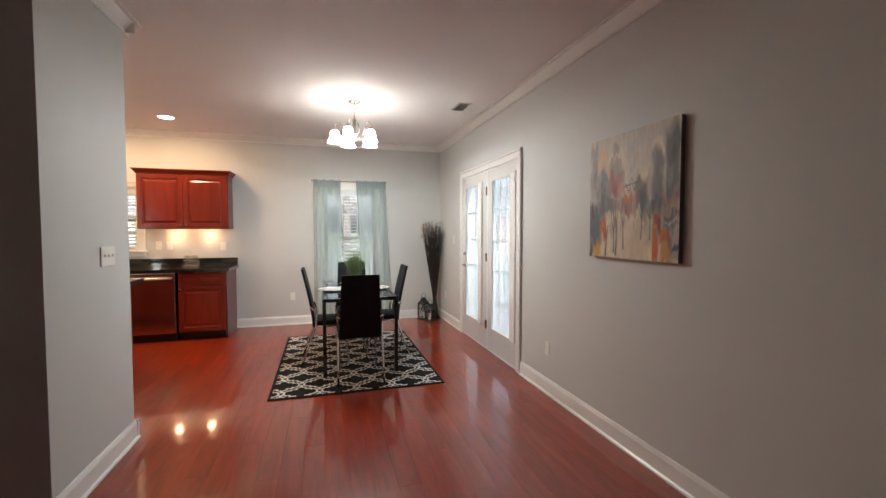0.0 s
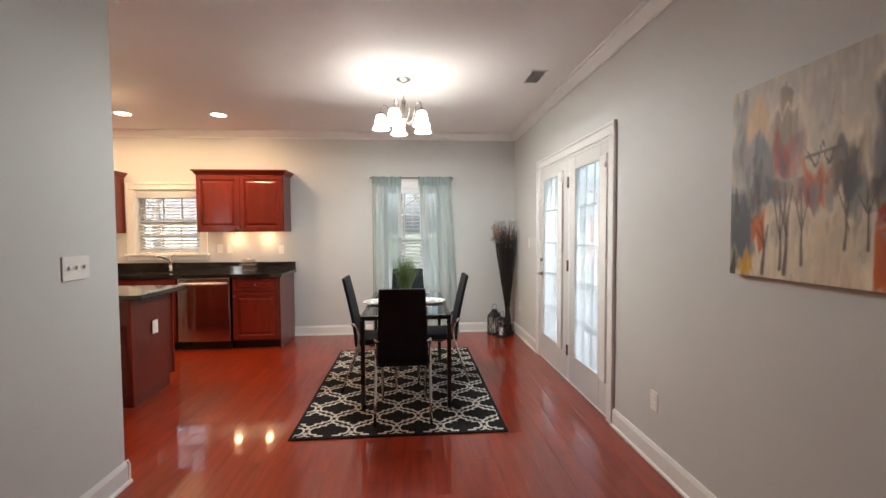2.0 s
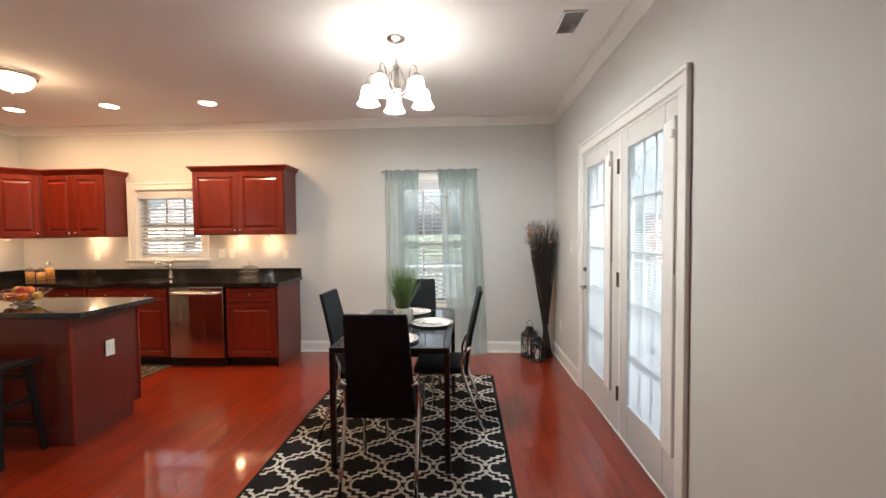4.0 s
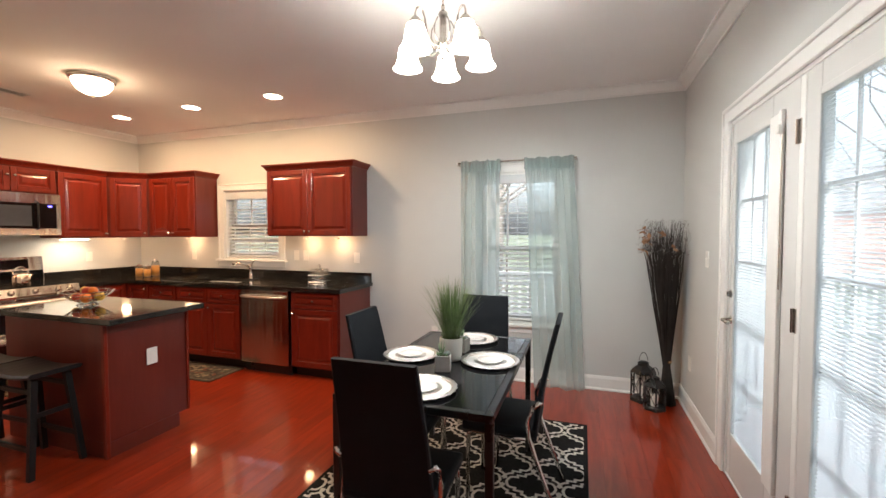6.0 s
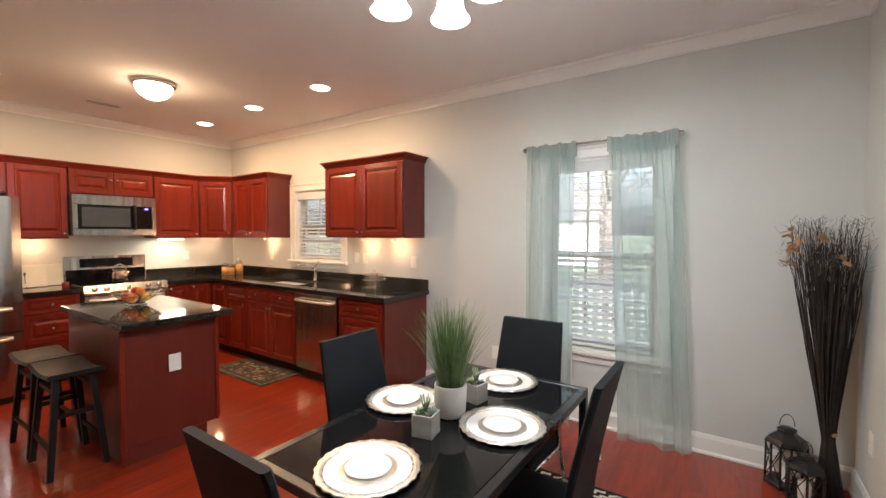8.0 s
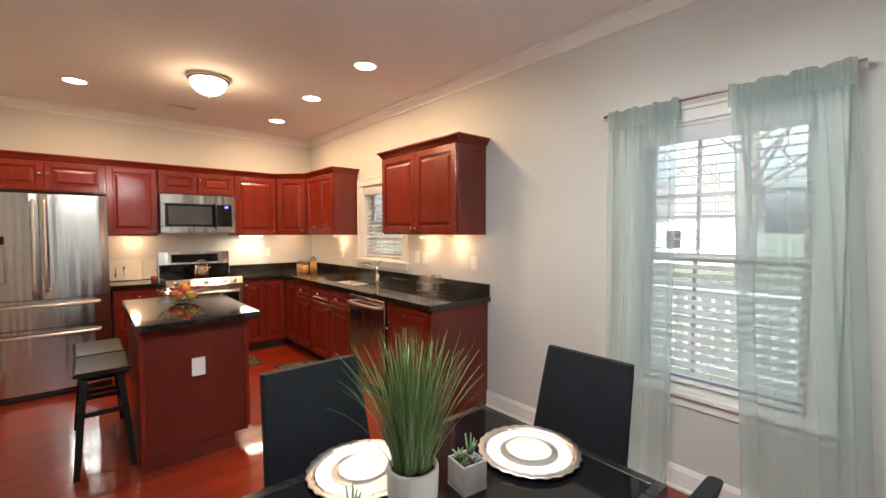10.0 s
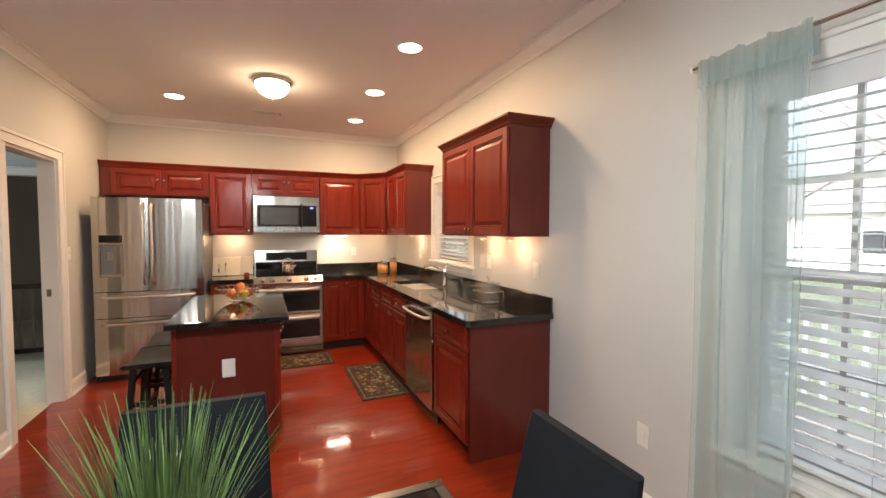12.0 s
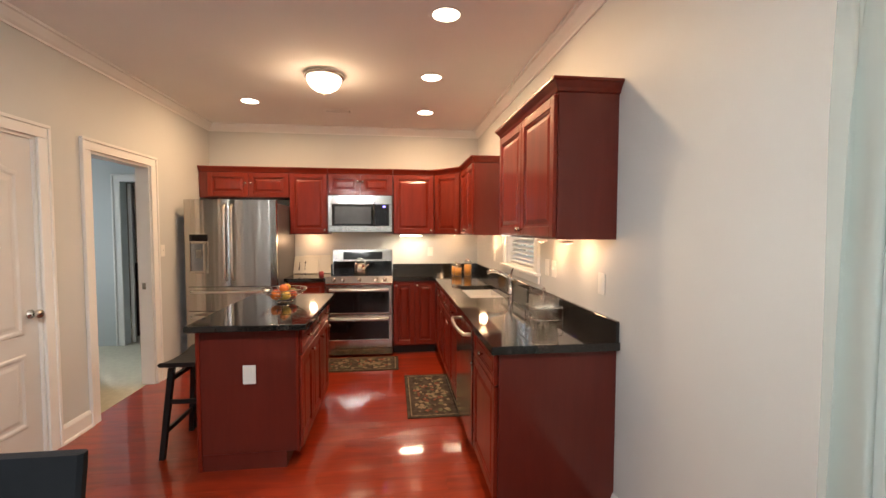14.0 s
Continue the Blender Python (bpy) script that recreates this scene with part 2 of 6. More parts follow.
def glass(name, tint=(0.95, 0.98, 1.0), rough=0.0, haze=0.0):
    """Thin clear glass: mostly passes straight through, with a glossy skin; haze: a white veil imitating glare."""
    m, nt, b = nodes_of(name)
    nt.nodes.remove(b)
    tr, gl, mx = nt.nodes.new("ShaderNodeBsdfTransparent"), nt.nodes.new("ShaderNodeBsdfGlossy"), nt.nodes.new("ShaderNodeMixShader")
    lw, pw, fr = nt.nodes.new("ShaderNodeLayerWeight"), nt.nodes.new("ShaderNodeMath"), nt.nodes.new("ShaderNodeMapRange")
    lw.inputs[0].default_value = 0.5
    pw.operation = "POWER"
    pw.inputs[1].default_value = 4.0
    link(nt, lw.outputs["Facing"], pw.inputs[0])
    link(nt, pw.outputs[0], fr.inputs[0])
    fr.inputs[3].default_value, fr.inputs[4].default_value = 0.03, 0.75
    tr.inputs[0].default_value = (*tint, 1)
    gl.inputs["Roughness"].default_value = 0.02 + rough
    link(nt, fr.outputs[0], mx.inputs[0])
    link(nt, tr.outputs[0], mx.inputs[1])
    link(nt, gl.outputs[0], mx.inputs[2])
    out = mx.outputs[0]
    if haze:
        tl, m3 = nt.nodes.new("ShaderNodeBsdfTranslucent"), nt.nodes.new("ShaderNodeMixShader")
        tl.inputs[0].default_value = (0.93, 0.97, 1.0, 1)
        n = noise_node(nt, 3.0, 3)
        k = nt.nodes.new("ShaderNodeMapRange")
        k.inputs[3].default_value, k.inputs[4].default_value = haze * 0.8, haze * 1.2
        link(nt, n.outputs[0], k.inputs[0])
        link(nt, k.outputs[0], m3.inputs[0])
        link(nt, out, m3.inputs[1])
        link(nt, tl.outputs[0], m3.inputs[2])
        out = m3.outputs[0]
    link(nt, out, nt.nodes["Material Output"].inputs[0])
    return m


# haze puts glare into the panes and makes jars and tumblers read brighter
M["glass"] = glass("window_glass", haze=0.13)
M["door_glass"] = glass("door_glass", haze=0.08)
M["tumbler"] = glass("tumbler_glass", (0.96, 0.97, 0.97), haze=0.03)
M["jar"] = glass("jar_glass", (0.92, 0.94, 0.94), haze=0.14)


def sheer():
    m, nt, b = nodes_of("sheer_curtain")
    nt.nodes.remove(b)
    tr, tl, df = nt.nodes.new("ShaderNodeBsdfTransparent"), nt.nodes.new("ShaderNodeBsdfTranslucent"), nt.nodes.new("ShaderNodeBsdfDiffuse")
    m1, m2 = nt.nodes.new("ShaderNodeMixShader"), nt.nodes.new("ShaderNodeMixShader")
    n = noise_node(nt, 6, 2, (1, 1, 0.3))
    col = ramp(nt, n.outputs[0], [(0.3, (0.56, 0.64, 0.645)), (0.7, (0.62, 0.685, 0.69))])
    link(nt, col, tl.inputs[0])
    link(nt, col, df.inputs[0])
    tr.inputs[0].default_value = (0.90, 0.97, 0.98, 1)
    m1.inputs[0].default_value = 0.5
    link(nt, tl.outputs[0], m1.inputs[1])
    link(nt, df.outputs[0], m1.inputs[2])
    m2.inputs[0].default_value = 0.63
    link(nt, m1.outputs[0], m2.inputs[1])
    link(nt, tr.outputs[0], m2.inputs[2])
    link(nt, m2.outputs[0], nt.nodes["Material Output"].inputs[0])
    return m


M["sheer"] = sheer()


def glow(name, color, strength):
    m, nt, b = nodes_of(name)
    b.inputs["Base Color"].default_value = (0.9, 0.88, 0.84, 1)
    b.inputs["Emission Color"].default_value = (*color, 1)
    b.inputs["Emission Strength"].default_value = strength
    b.inputs["Roughness"].default_value = 0.4
    return m


def lit_shade():
    m, nt, b = nodes_of("lit_frosted_shade")
    nt.nodes.remove(b)
    em, tl, ad = nt.nodes.new("ShaderNodeEmission"), nt.nodes.new("ShaderNodeBsdfTranslucent"), nt.nodes.new("ShaderNodeAddShader")
    em.inputs[0].default_value, em.inputs[1].default_value = (1.0, 0.95, 0.87, 1), 1.9
    tl.inputs[0].default_value = (0.52, 0.51, 0.49, 1)
    link(nt, em.outputs[0], ad.inputs[0])
    link(nt, tl.outputs[0], ad.inputs[1])
    link(nt, ad.outputs[0], nt.nodes["Material Output"].inputs[0])
    return m


M["shade"] = lit_shade()
M["dome"] = glow("lit_dome_glass", (1.0, 0.84, 0.62), 2.2)
M["lens"] = glow("lit_can_lens", (1.0, 0.86, 0.66), 5.0)
M["tube"] = glow("lit_tube", (1.0, 0.88, 0.66), 7.0)
M["clock"] = glow("blue_digits", (0.03, 0.03, 1.0), 1.2)


def stroke_paint():
    m, nt, b = nodes_of("oil_paint")
    a = nt.nodes.new("ShaderNodeAttribute")
    a.attribute_name = "paint"
    n = noise_node(nt, 40, 5, (1, 1, 0.3))
    c = mix(nt, 0.5, a.outputs["Color"], ramp(nt, n.outputs[0], [(0.2, (0.8, 0.8, 0.8)), (0.8, (1, 1, 1))]), "MULTIPLY")
    link(nt, c, b.inputs["Base Color"])
    b.inputs["Roughness"].default_value = 0.55
    bump(nt, b, n.outputs[0], 0.4)
    return m


M["paint"] = stroke_paint()


# ---- mesh tools ----
def box(bm, x0, x1, y0, y1, z0, z1, bev=0.0, seg=1):
    """A box, its edges rounded by bev."""
    x0, x1, y0, y1, z0, z1 = min(x0, x1), max(x0, x1), min(y0, y1), max(y0, y1), min(z0, z1), max(z0, z1)
    vs = [bm.verts.new((x, y, z)) for z in (z0, z1) for x, y in ((x0, y0), (x1, y0), (x1, y1), (x0, y1))]
    fs = [bm.faces.new([vs[i] for i in q]) for q in ((3, 2, 1, 0), (4, 5, 6, 7), (0, 1, 5, 4), (1, 2, 6, 5), (2, 3, 7, 6), (3, 0, 4, 7))]
    if bev:
        edges = list({e for f in fs for e in f.edges})
        bmesh.ops.bevel(bm, geom=edges, offset=bev, segments=seg, affect="EDGES", profile=0.6)
    return bm


def lathe(bm, profile, n=20, cx=0.0, cy=0.0, cz=0.0, sx=1.0, sy=1.0, wave=0.0, waves=0, closed=False):
    """A turned shape from (radius, height) pairs; closed joins the last ring to the first."""
    rings = []
    for r, z in profile:
        ring = []
        for i in range(n):
            a = 2 * math.pi * i / n
            k = r * (1 + wave * math.cos(waves * a)) if waves else r
            ring.append(bm.verts.new((cx + sx * k * math.cos(a), cy + sy * k * math.sin(a), cz + z)))
        rings.append(ring)
    for a, b in zip(rings, rings[1:] + (rings[:1] if closed else [])):
        for i in range(n):
            j = (i + 1) % n
            bm.faces.new((a[i], a[j], b[j], b[i]))
    if closed:
        return bm
    if profile[0][0] > 0.0005:
        bm.faces.new(list(reversed(rings[0])))
    if profile[-1][0] > 0.0005 and profile[0][0] > 0.0005:
        bm.faces.new(rings[-1])
    bmesh.ops.remove_doubles(bm, verts=[v for ring, (r, z) in zip(rings, profile) if r < 0.0005 for v in ring], dist=0.00005)
    return bm


def tube(bm, pts, r, n=8, r_end=None):
    """A round bar along the points."""
    pts = [Vector(p) for p in pts]
    rings = []
    for i, p in enumerate(pts):
        d = (pts[min(i + 1, len(pts) - 1)] - pts[max(i - 1, 0)]).normalized()
        side = d.cross(Vector((0, 0, 1)) if abs(d.z) < 0.9 else Vector((1, 0, 0))).normalized()
        up = side.cross(d)
        rr = r if r_end is None else r + (r_end - r) * i / max(1, len(pts) - 1)
        rings.append([bm.verts.new(p + side * rr * math.cos(2 * math.pi * k / n) + up * rr * math.sin(2 * math.pi * k / n)) for k in range(n)])
    for a, b in zip(rings, rings[1:]):
        for k in range(n):
            j = (k + 1) % n
            bm.faces.new((a[k], b[k], b[j], a[j]))
    bm.faces.new(rings[0])
    bm.faces.new(list(reversed(rings[-1])))
    return bm


def extrude(bm, profile, axis, a, b):
    """A profile of (u, v) pairs swept along an axis from a to b; u and v are the other two axes in order."""
    def at(u, v, w):
        return {"x": (w, u, v), "y": (u, w, v), "z": (u, v, w)}[axis]
    r0, r1 = [bm.verts.new(at(u, v, a)) for u, v in profile], [bm.verts.new(at(u, v, b)) for u, v in profile]
    n = len(profile)
    for i in range(n):
        j = (i + 1) % n
        bm.faces.new((r0[i], r0[j], r1[j], r1[i]))
    bm.faces.new(r0)
    bm.faces.new(r1)
    return bm


def mesh_of(name, bm, mat, smooth=False):
    bmesh.ops.recalc_face_normals(bm, faces=bm.faces)
    me = bpy.data.meshes.new(name)
    bm.to_mesh(me)
    bm.free()
    me.materials.append(M[mat])
    if smooth:
        me.polygons.foreach_set("use_smooth", [True] * len(me.polygons))
    return me


def part(name, bm, mat, parent, label="", smooth=False, kind=""):
    ob = new(name, mesh_of(name, bm, mat, smooth))
    ob.parent = parent
    return tagged(ob, label, kind=kind)


def thing(name, x, y, z, rz, label, category, group="", kind=""):
    ob = new(name)
    ob.matrix_world = pose(x, y, z, 0, 0, rz)
    return tagged(ob, label, category, group, kind)


def single(name, bm, mat, label, category, kind="", smooth=False, at=None, group=""):
    ob = new(name, mesh_of(name, bm, mat, smooth))
    if at:
        ob.matrix_world = at
    return tagged(ob, label, category, group, kind)


def B():
    return bmesh.new()


# ---- structure ----
def wall_along(name, axis, p0, p1, a0, a1, z0, z1, holes, mat="wall", label="pale grey painted wall"):
    """A wall p0..p1 thick, from a0 to a1 along the axis, with holes (a, b, low, high)."""
    bm = B()

    def put(a, b, lo, hi):
        if b - a > 0.001 and hi - lo > 0.001:
            if axis == "x":
                box(bm, a, b, p0, p1, lo, hi)
            else:
                box(bm, p0, p1, a, b, lo, hi)
    cur = a0
    for a, b, lo, hi in sorted(holes):
        lo = z0 if lo == 0 else lo
        put(cur, a, z0, z1)
        put(a, b, z0, lo)
        put(a, b, hi, z1)
        cur = b
    put(cur, a1, z0, z1)
    return single(name, bm, mat, label, "wall", "structure")


KW = (0.42, 1.25, 1.13, 1.97)       # kitchen window opening
DW = (3.64, 4.46, 0.56, 2.03)       # dining window opening
FD = (5.695, 7.335, 0.0, 2.09)        # french door opening along y
HD = (0.22, 1.00, 0.0, 2.04)        # hall doorway
CD = (1.45, 2.21, 0.0, 2.04)        # closet door
SOUTH = 0.3

wall_along("wall_north", "x", W, W + 0.16, F - T, R + 0.16, -0.1, C, [KW, DW])
wall_along("wall_east", "y", R, R + 0.16, SOUTH, W, -0.1, C, [FD])
wall_along("wall_west", "y", F - T, F, S - T, W, -0.1, C, [])
wall_along("wall_kitchen_south", "x", S - T, S, F, PX, -0.1, C, [HD, CD])
wall_along("wall_closet_side", "y", PX - T, PX, PY, S - T, -0.1, C, [])
wall_along("wall_closet_south", "x", PY, PY + T, 1.2, PX - T, -0.1, C, [])
wall_along("wall_closet_west", "y", 1.2, 1.2 + T, PY + T, S - T, -0.1, C, [])
wall_along("wall_foyer_west", "y", 0.2, 0.32, SOUTH, PY, -0.1, C, [])
wall_along("wall_foyer_north", "x", PY, PY + T, 0.2, 1.2, -0.1, C, [])
wall_along("wall_south", "x", SOUTH - T, SOUTH, 0.2, R, -0.1, C, [])
# the hall beyond the kitchen doorway and the landing beyond that, its dimness painted in
wall_along("wall_hall_west", "y", -1.30, -1.18, 2.6, S - T, -0.1, C, [(4.07, 4.85, 0, 2.04)], "bluewall", "pale blue-grey painted wall")
# the opening in this south wall is an unseen addition, for daylight
wall_along("wall_hall_south", "x", 2.48, 2.6, -1.3, 0.2, -0.1, C, [(-0.9, -0.1, 0.9, 2.0)], "bluewall", "pale blue-grey painted wall")
wall_along("wall_hall_east", "y", 0.12, 0.2, 2.6, PY, -0.1, C, [], "bluewall", "pale blue-grey painted wall")
wall_along("wall_landing_far", "y", -4.1, -4.0, 1.5, S + 0.8, -0.1, C, [], "landing", "landing wall with its dimness put into the paint")
wall_along("wall_landing_north", "x", S + 0.8, S + 0.9, -4.0, -1.18, -0.1, C, [], "landing", "landing wall with its dimness put into the paint")
wall_along("wall_landing_south", "x", 1.5, 1.6, -4.0, -1.3, -0.1, C, [], "landing", "landing wall with its dimness put into the paint")

single("ceiling", box(B(), -4.2, R + 0.16, SOUTH - T, W + 0.16, C, C + 0.12), "ceil", "flat matt off-white ceiling", "ceiling", "structure")
floor = single("floor", box(B(), F - T, R + 0.16, SOUTH - T, W + 0.16, -0.12, -0.0125), "gap", "glossy cherry-red plank floor", "floor", "structure")
single("floor_hall", box(B(), -4.0, 1.2, 1.6, S - 0.075, -0.012, 0.004), "carpet", "pale greenish beige carpet in the hall", "floor", "structure")

CROWN = [(0, 0), (0, -0.088), (0.011, -0.088), (0.013, -0.074), (0.030, -0.058), (0.052, -0.030), (0.060, -0.018), (0.080, -0.016), (0.080, 0)]
BASE = [(0, 0), (0.026, 0), (0.026, 0.012), (0.016, 0.022), (0.016, 0.105), (0.011, 0.118), (0.006, 0.13), (0, 0.13)]


def trim_run(name, prof, axis, wallpos, sign, a, b, z, label, category):
    bm = extrude(B(), [(wallpos + sign * u, z + v) for u, v in prof], axis, a, b)
    return single(name, bm, "trim", label, category, "structure")


def runs(name, prof, z, label, category, gaps):
    for axis, pos, sign, a, b in (("x", W, -1, F, R), ("y", R, -1, SOUTH, W), ("y", F, 1, S, W), ("x", S, 1, F, PX + (0.02 if gaps else 0.07)), ("y", PX, 1, PY, S + (0.02 if gaps else 0.07)),
                                  ("x", PY, -1, 0.32, PX + 0.02), ("y", 0.32, 1, SOUTH, PY), ("x", SOUTH, 1, 0.32, R)):
        cuts = gaps.get((axis, pos), []) if gaps else []
        cur = a
        for g0, g1 in sorted(cuts):
            if g0 - cur > 0.01:
                trim_run(name, prof, axis, pos, sign, cur, g0, z, label, category)
            cur = g1
        if b - cur > 0.01:
            trim_run(name, prof, axis, pos, sign, cur, b, z, label, category)


runs("crown_moulding", CROWN, C, "white painted crown moulding under the ceiling", "moulding", None)
runs("baseboard", BASE, 0, "white painted baseboard", "baseboard",
     {("x", W): [(F, 2.43)], ("y", R): [(5.606, 7.424)], ("y", F): [(S, W)], ("x", S): [(F, -0.2), (0.131, 1.089), (1.36, 2.30)]})


def casing(name, axis, pos, sign, a, b, top, w=0.088, bottom=0.0, sill=False):
    """The moulded frame round an opening on one wall face."""
    bm = B()
    d0, d1 = pos, pos + sign * 0.018
    e1 = pos + sign * 0.026

    def bar(a0, a1, z0, z1, bd):
        d = bd
        if axis == "x":
            box(bm, a0, a1, d0, d, z0, z1, 0.003)
        else:
            box(bm, d0, d, a0, a1, z0, z1, 0.003)
    k = 0.0222
    for s0, s1, o0, o1 in ((a - w + k, a + 0.006, a - w, a - w + 0.022), (b - 0.006, b + w - k, b + w - 0.022, b + w)):
        bar(s0, s1, bottom, top - 0.001, d1)
        bar(o0, o1, bottom, top + w - 0.0232, e1)
    bar(a - w + k, b + w - k, top, top + w - k - 0.001, d1)
    bar(a - w, b + w, top + w - 0.022, top + w, e1)
    if sill:
        bar(a - w, b + w, bottom - 0.085, bottom - 0.026, d1)
        bar(a - w - 0.02, b + w + 0.02, bottom - 0.024, bottom, pos + sign * 0.05)
    return single(name, bm, "trim", "white moulded casing round an opening", "casing", "structure")


casing("casing_kitchen_window", "x", W, -1, KW[0], KW[1], KW[3], 0.088, KW[2], True)
casing("casing_dining_window", "x", W, -1, DW[0], DW[1], DW[3], 0.088, DW[2], True)
casing("casing_french_door", "y", R, -1, FD[0], FD[1], FD[3])
casing("casing_hall_door", "x", S, 1, HD[0], HD[1], HD[3])
casing("casing_closet_door", "x", S, 1, CD[0], CD[1], CD[3])


def jamb(name, axis, p0, p1, a, b, lo, hi, sill=True):
    bm = B()
    for a0, a1, z0, z1 in ((a, a + 0.018, lo, hi), (b - 0.018, b, lo, hi), (a + 0.018, b - 0.018, hi - 0.018, hi)) + (((a + 0.018, b - 0.018, lo, lo + 0.018),) if sill else ()):
        if axis == "x":
            box(bm, a0, a1, p0, p1, z0, z1)
        else:
            box(bm, p0, p1, a0, a1, z0, z1)
    return single(name, bm, "trim", "white jamb lining the opening", "jamb", "structure")


jamb("jamb_kitchen_window", "x", W + 0.002, W + 0.158, *KW)
jamb("jamb_dining_window", "x", W + 0.002, W + 0.158, *DW)
jamb("jamb_french_door", "y", R + 0.002, R + 0.158, *FD, sill=False)
jamb("jamb_hall_door", "x", S - T + 0.002, S - 0.002, *HD, sill=False)
jamb("jamb_closet_door", "x", S - T + 0.002, S - 0.002, *CD, sill=False)


# ---- windows and doors ----
def sash_window(name, x0, x1, z0, z1, cols, rows, meet, slat_pitch, tilt_low, tilt_top, group):
    """A double-hung window with grids and a wooden slat blind, in the north wall."""
    win = thing(name, (x0 + x1) / 2, W, z0, 0, "white double-hung window with divided panes and a horizontal slat blind", "window", kind="structure")
    hw, h, mz = (x1 - x0) / 2 - 0.02, z1 - z0 - 0.02, meet - z0
    fr = B()
    for lo, hi, y in ((0.02, mz + 0.02, 0.085), (mz - 0.02, h, 0.12)):
        box(fr, -hw, -hw + 0.045, y, y + 0.032, lo, hi, 0.004)
        box(fr, hw - 0.045, hw, y, y + 0.032, lo, hi, 0.004)
        box(fr, -hw + 0.045, hw - 0.045, y, y + 0.032, lo, lo + 0.045, 0.004)
        box(fr, -hw + 0.045, hw - 0.045, y, y + 0.032, hi - 0.04, hi, 0.004)
    part("window_frame", fr, "trim", win)
    for lo, hi, y in ((0.065, mz - 0.02, 0.10), (mz + 0.025, h - 0.04, 0.135)):
        p = part("pane", box(B(), -hw + 0.045, hw - 0.045, y, y + 0.004, lo, hi), "glass", win, "clear glass")
        p.visible_shadow = False
        g = B()
        w = 2 * hw - 0.09
        for i in range(1, cols):
            x = -hw + 0.045 + w * i / cols
            box(g, x - 0.009, x + 0.009, y - 0.008, y + 0.012, lo, hi)
        for i in range(1, rows):
            z = lo + (hi - lo) * i / rows
            box(g, -hw + 0.045, hw - 0.045, y - 0.009, y + 0.013, z - 0.009, z + 0.009)
        part("muntin", g, "trim", win)
    blind = thing("slat_blind", (x0 + x1) / 2, W + 0.045, z0, 0, "white wooden slat blind lowered over the window", "blind", kind="structure")
    part("headrail", box(B(), -hw + 0.01, hw - 0.01, -0.025, 0.025, h - 0.055, h - 0.002, 0.004), "trim", blind)
    part("valance", box(B(), -hw + 0.003, hw - 0.003, -0.042, -0.0295, h - 0.085, h + 0.0005, 0.003), "slat", blind, "white blind valance")
    part("bottom_rail", box(B(), -hw + 0.012, hw - 0.012, -0.022, 0.022, 0.03, 0.048, 0.004), "trim", blind)
    me = mesh_of("slat", box(B(), -hw + 0.014, hw - 0.014, -0.0245, 0.0245, -0.0014, 0.0014), "slat")
    z = 0.085
    while z < h - 0.07:
        s = new("slat", me)
        s.parent = blind
        s.matrix_basis = pose(0, 0, z, tilt_low if z < mz else tilt_top, 0, 0)
        z += slat_pitch
    cords = B()
    for x in (-hw * 0.72, hw * 0.72, 0) if hw > 0.38 else (-hw * 0.7, hw * 0.7):
        for y in (-0.027, 0.027):
            box(cords, x - 0.001, x + 0.001, y - 0.0008, y + 0.0008, 0.04, h - 0.05)
    part("cord", cords, "slat", blind)
    return win


sash_window("window_1", KW[0], KW[1], KW[2], KW[3], 3, 2, 1.55, 0.043, 30, 14, "")
sash_window("window_2", DW[0], DW[1], DW[2], DW[3], 3, 2, 1.29, 0.050, 24, 3, "")


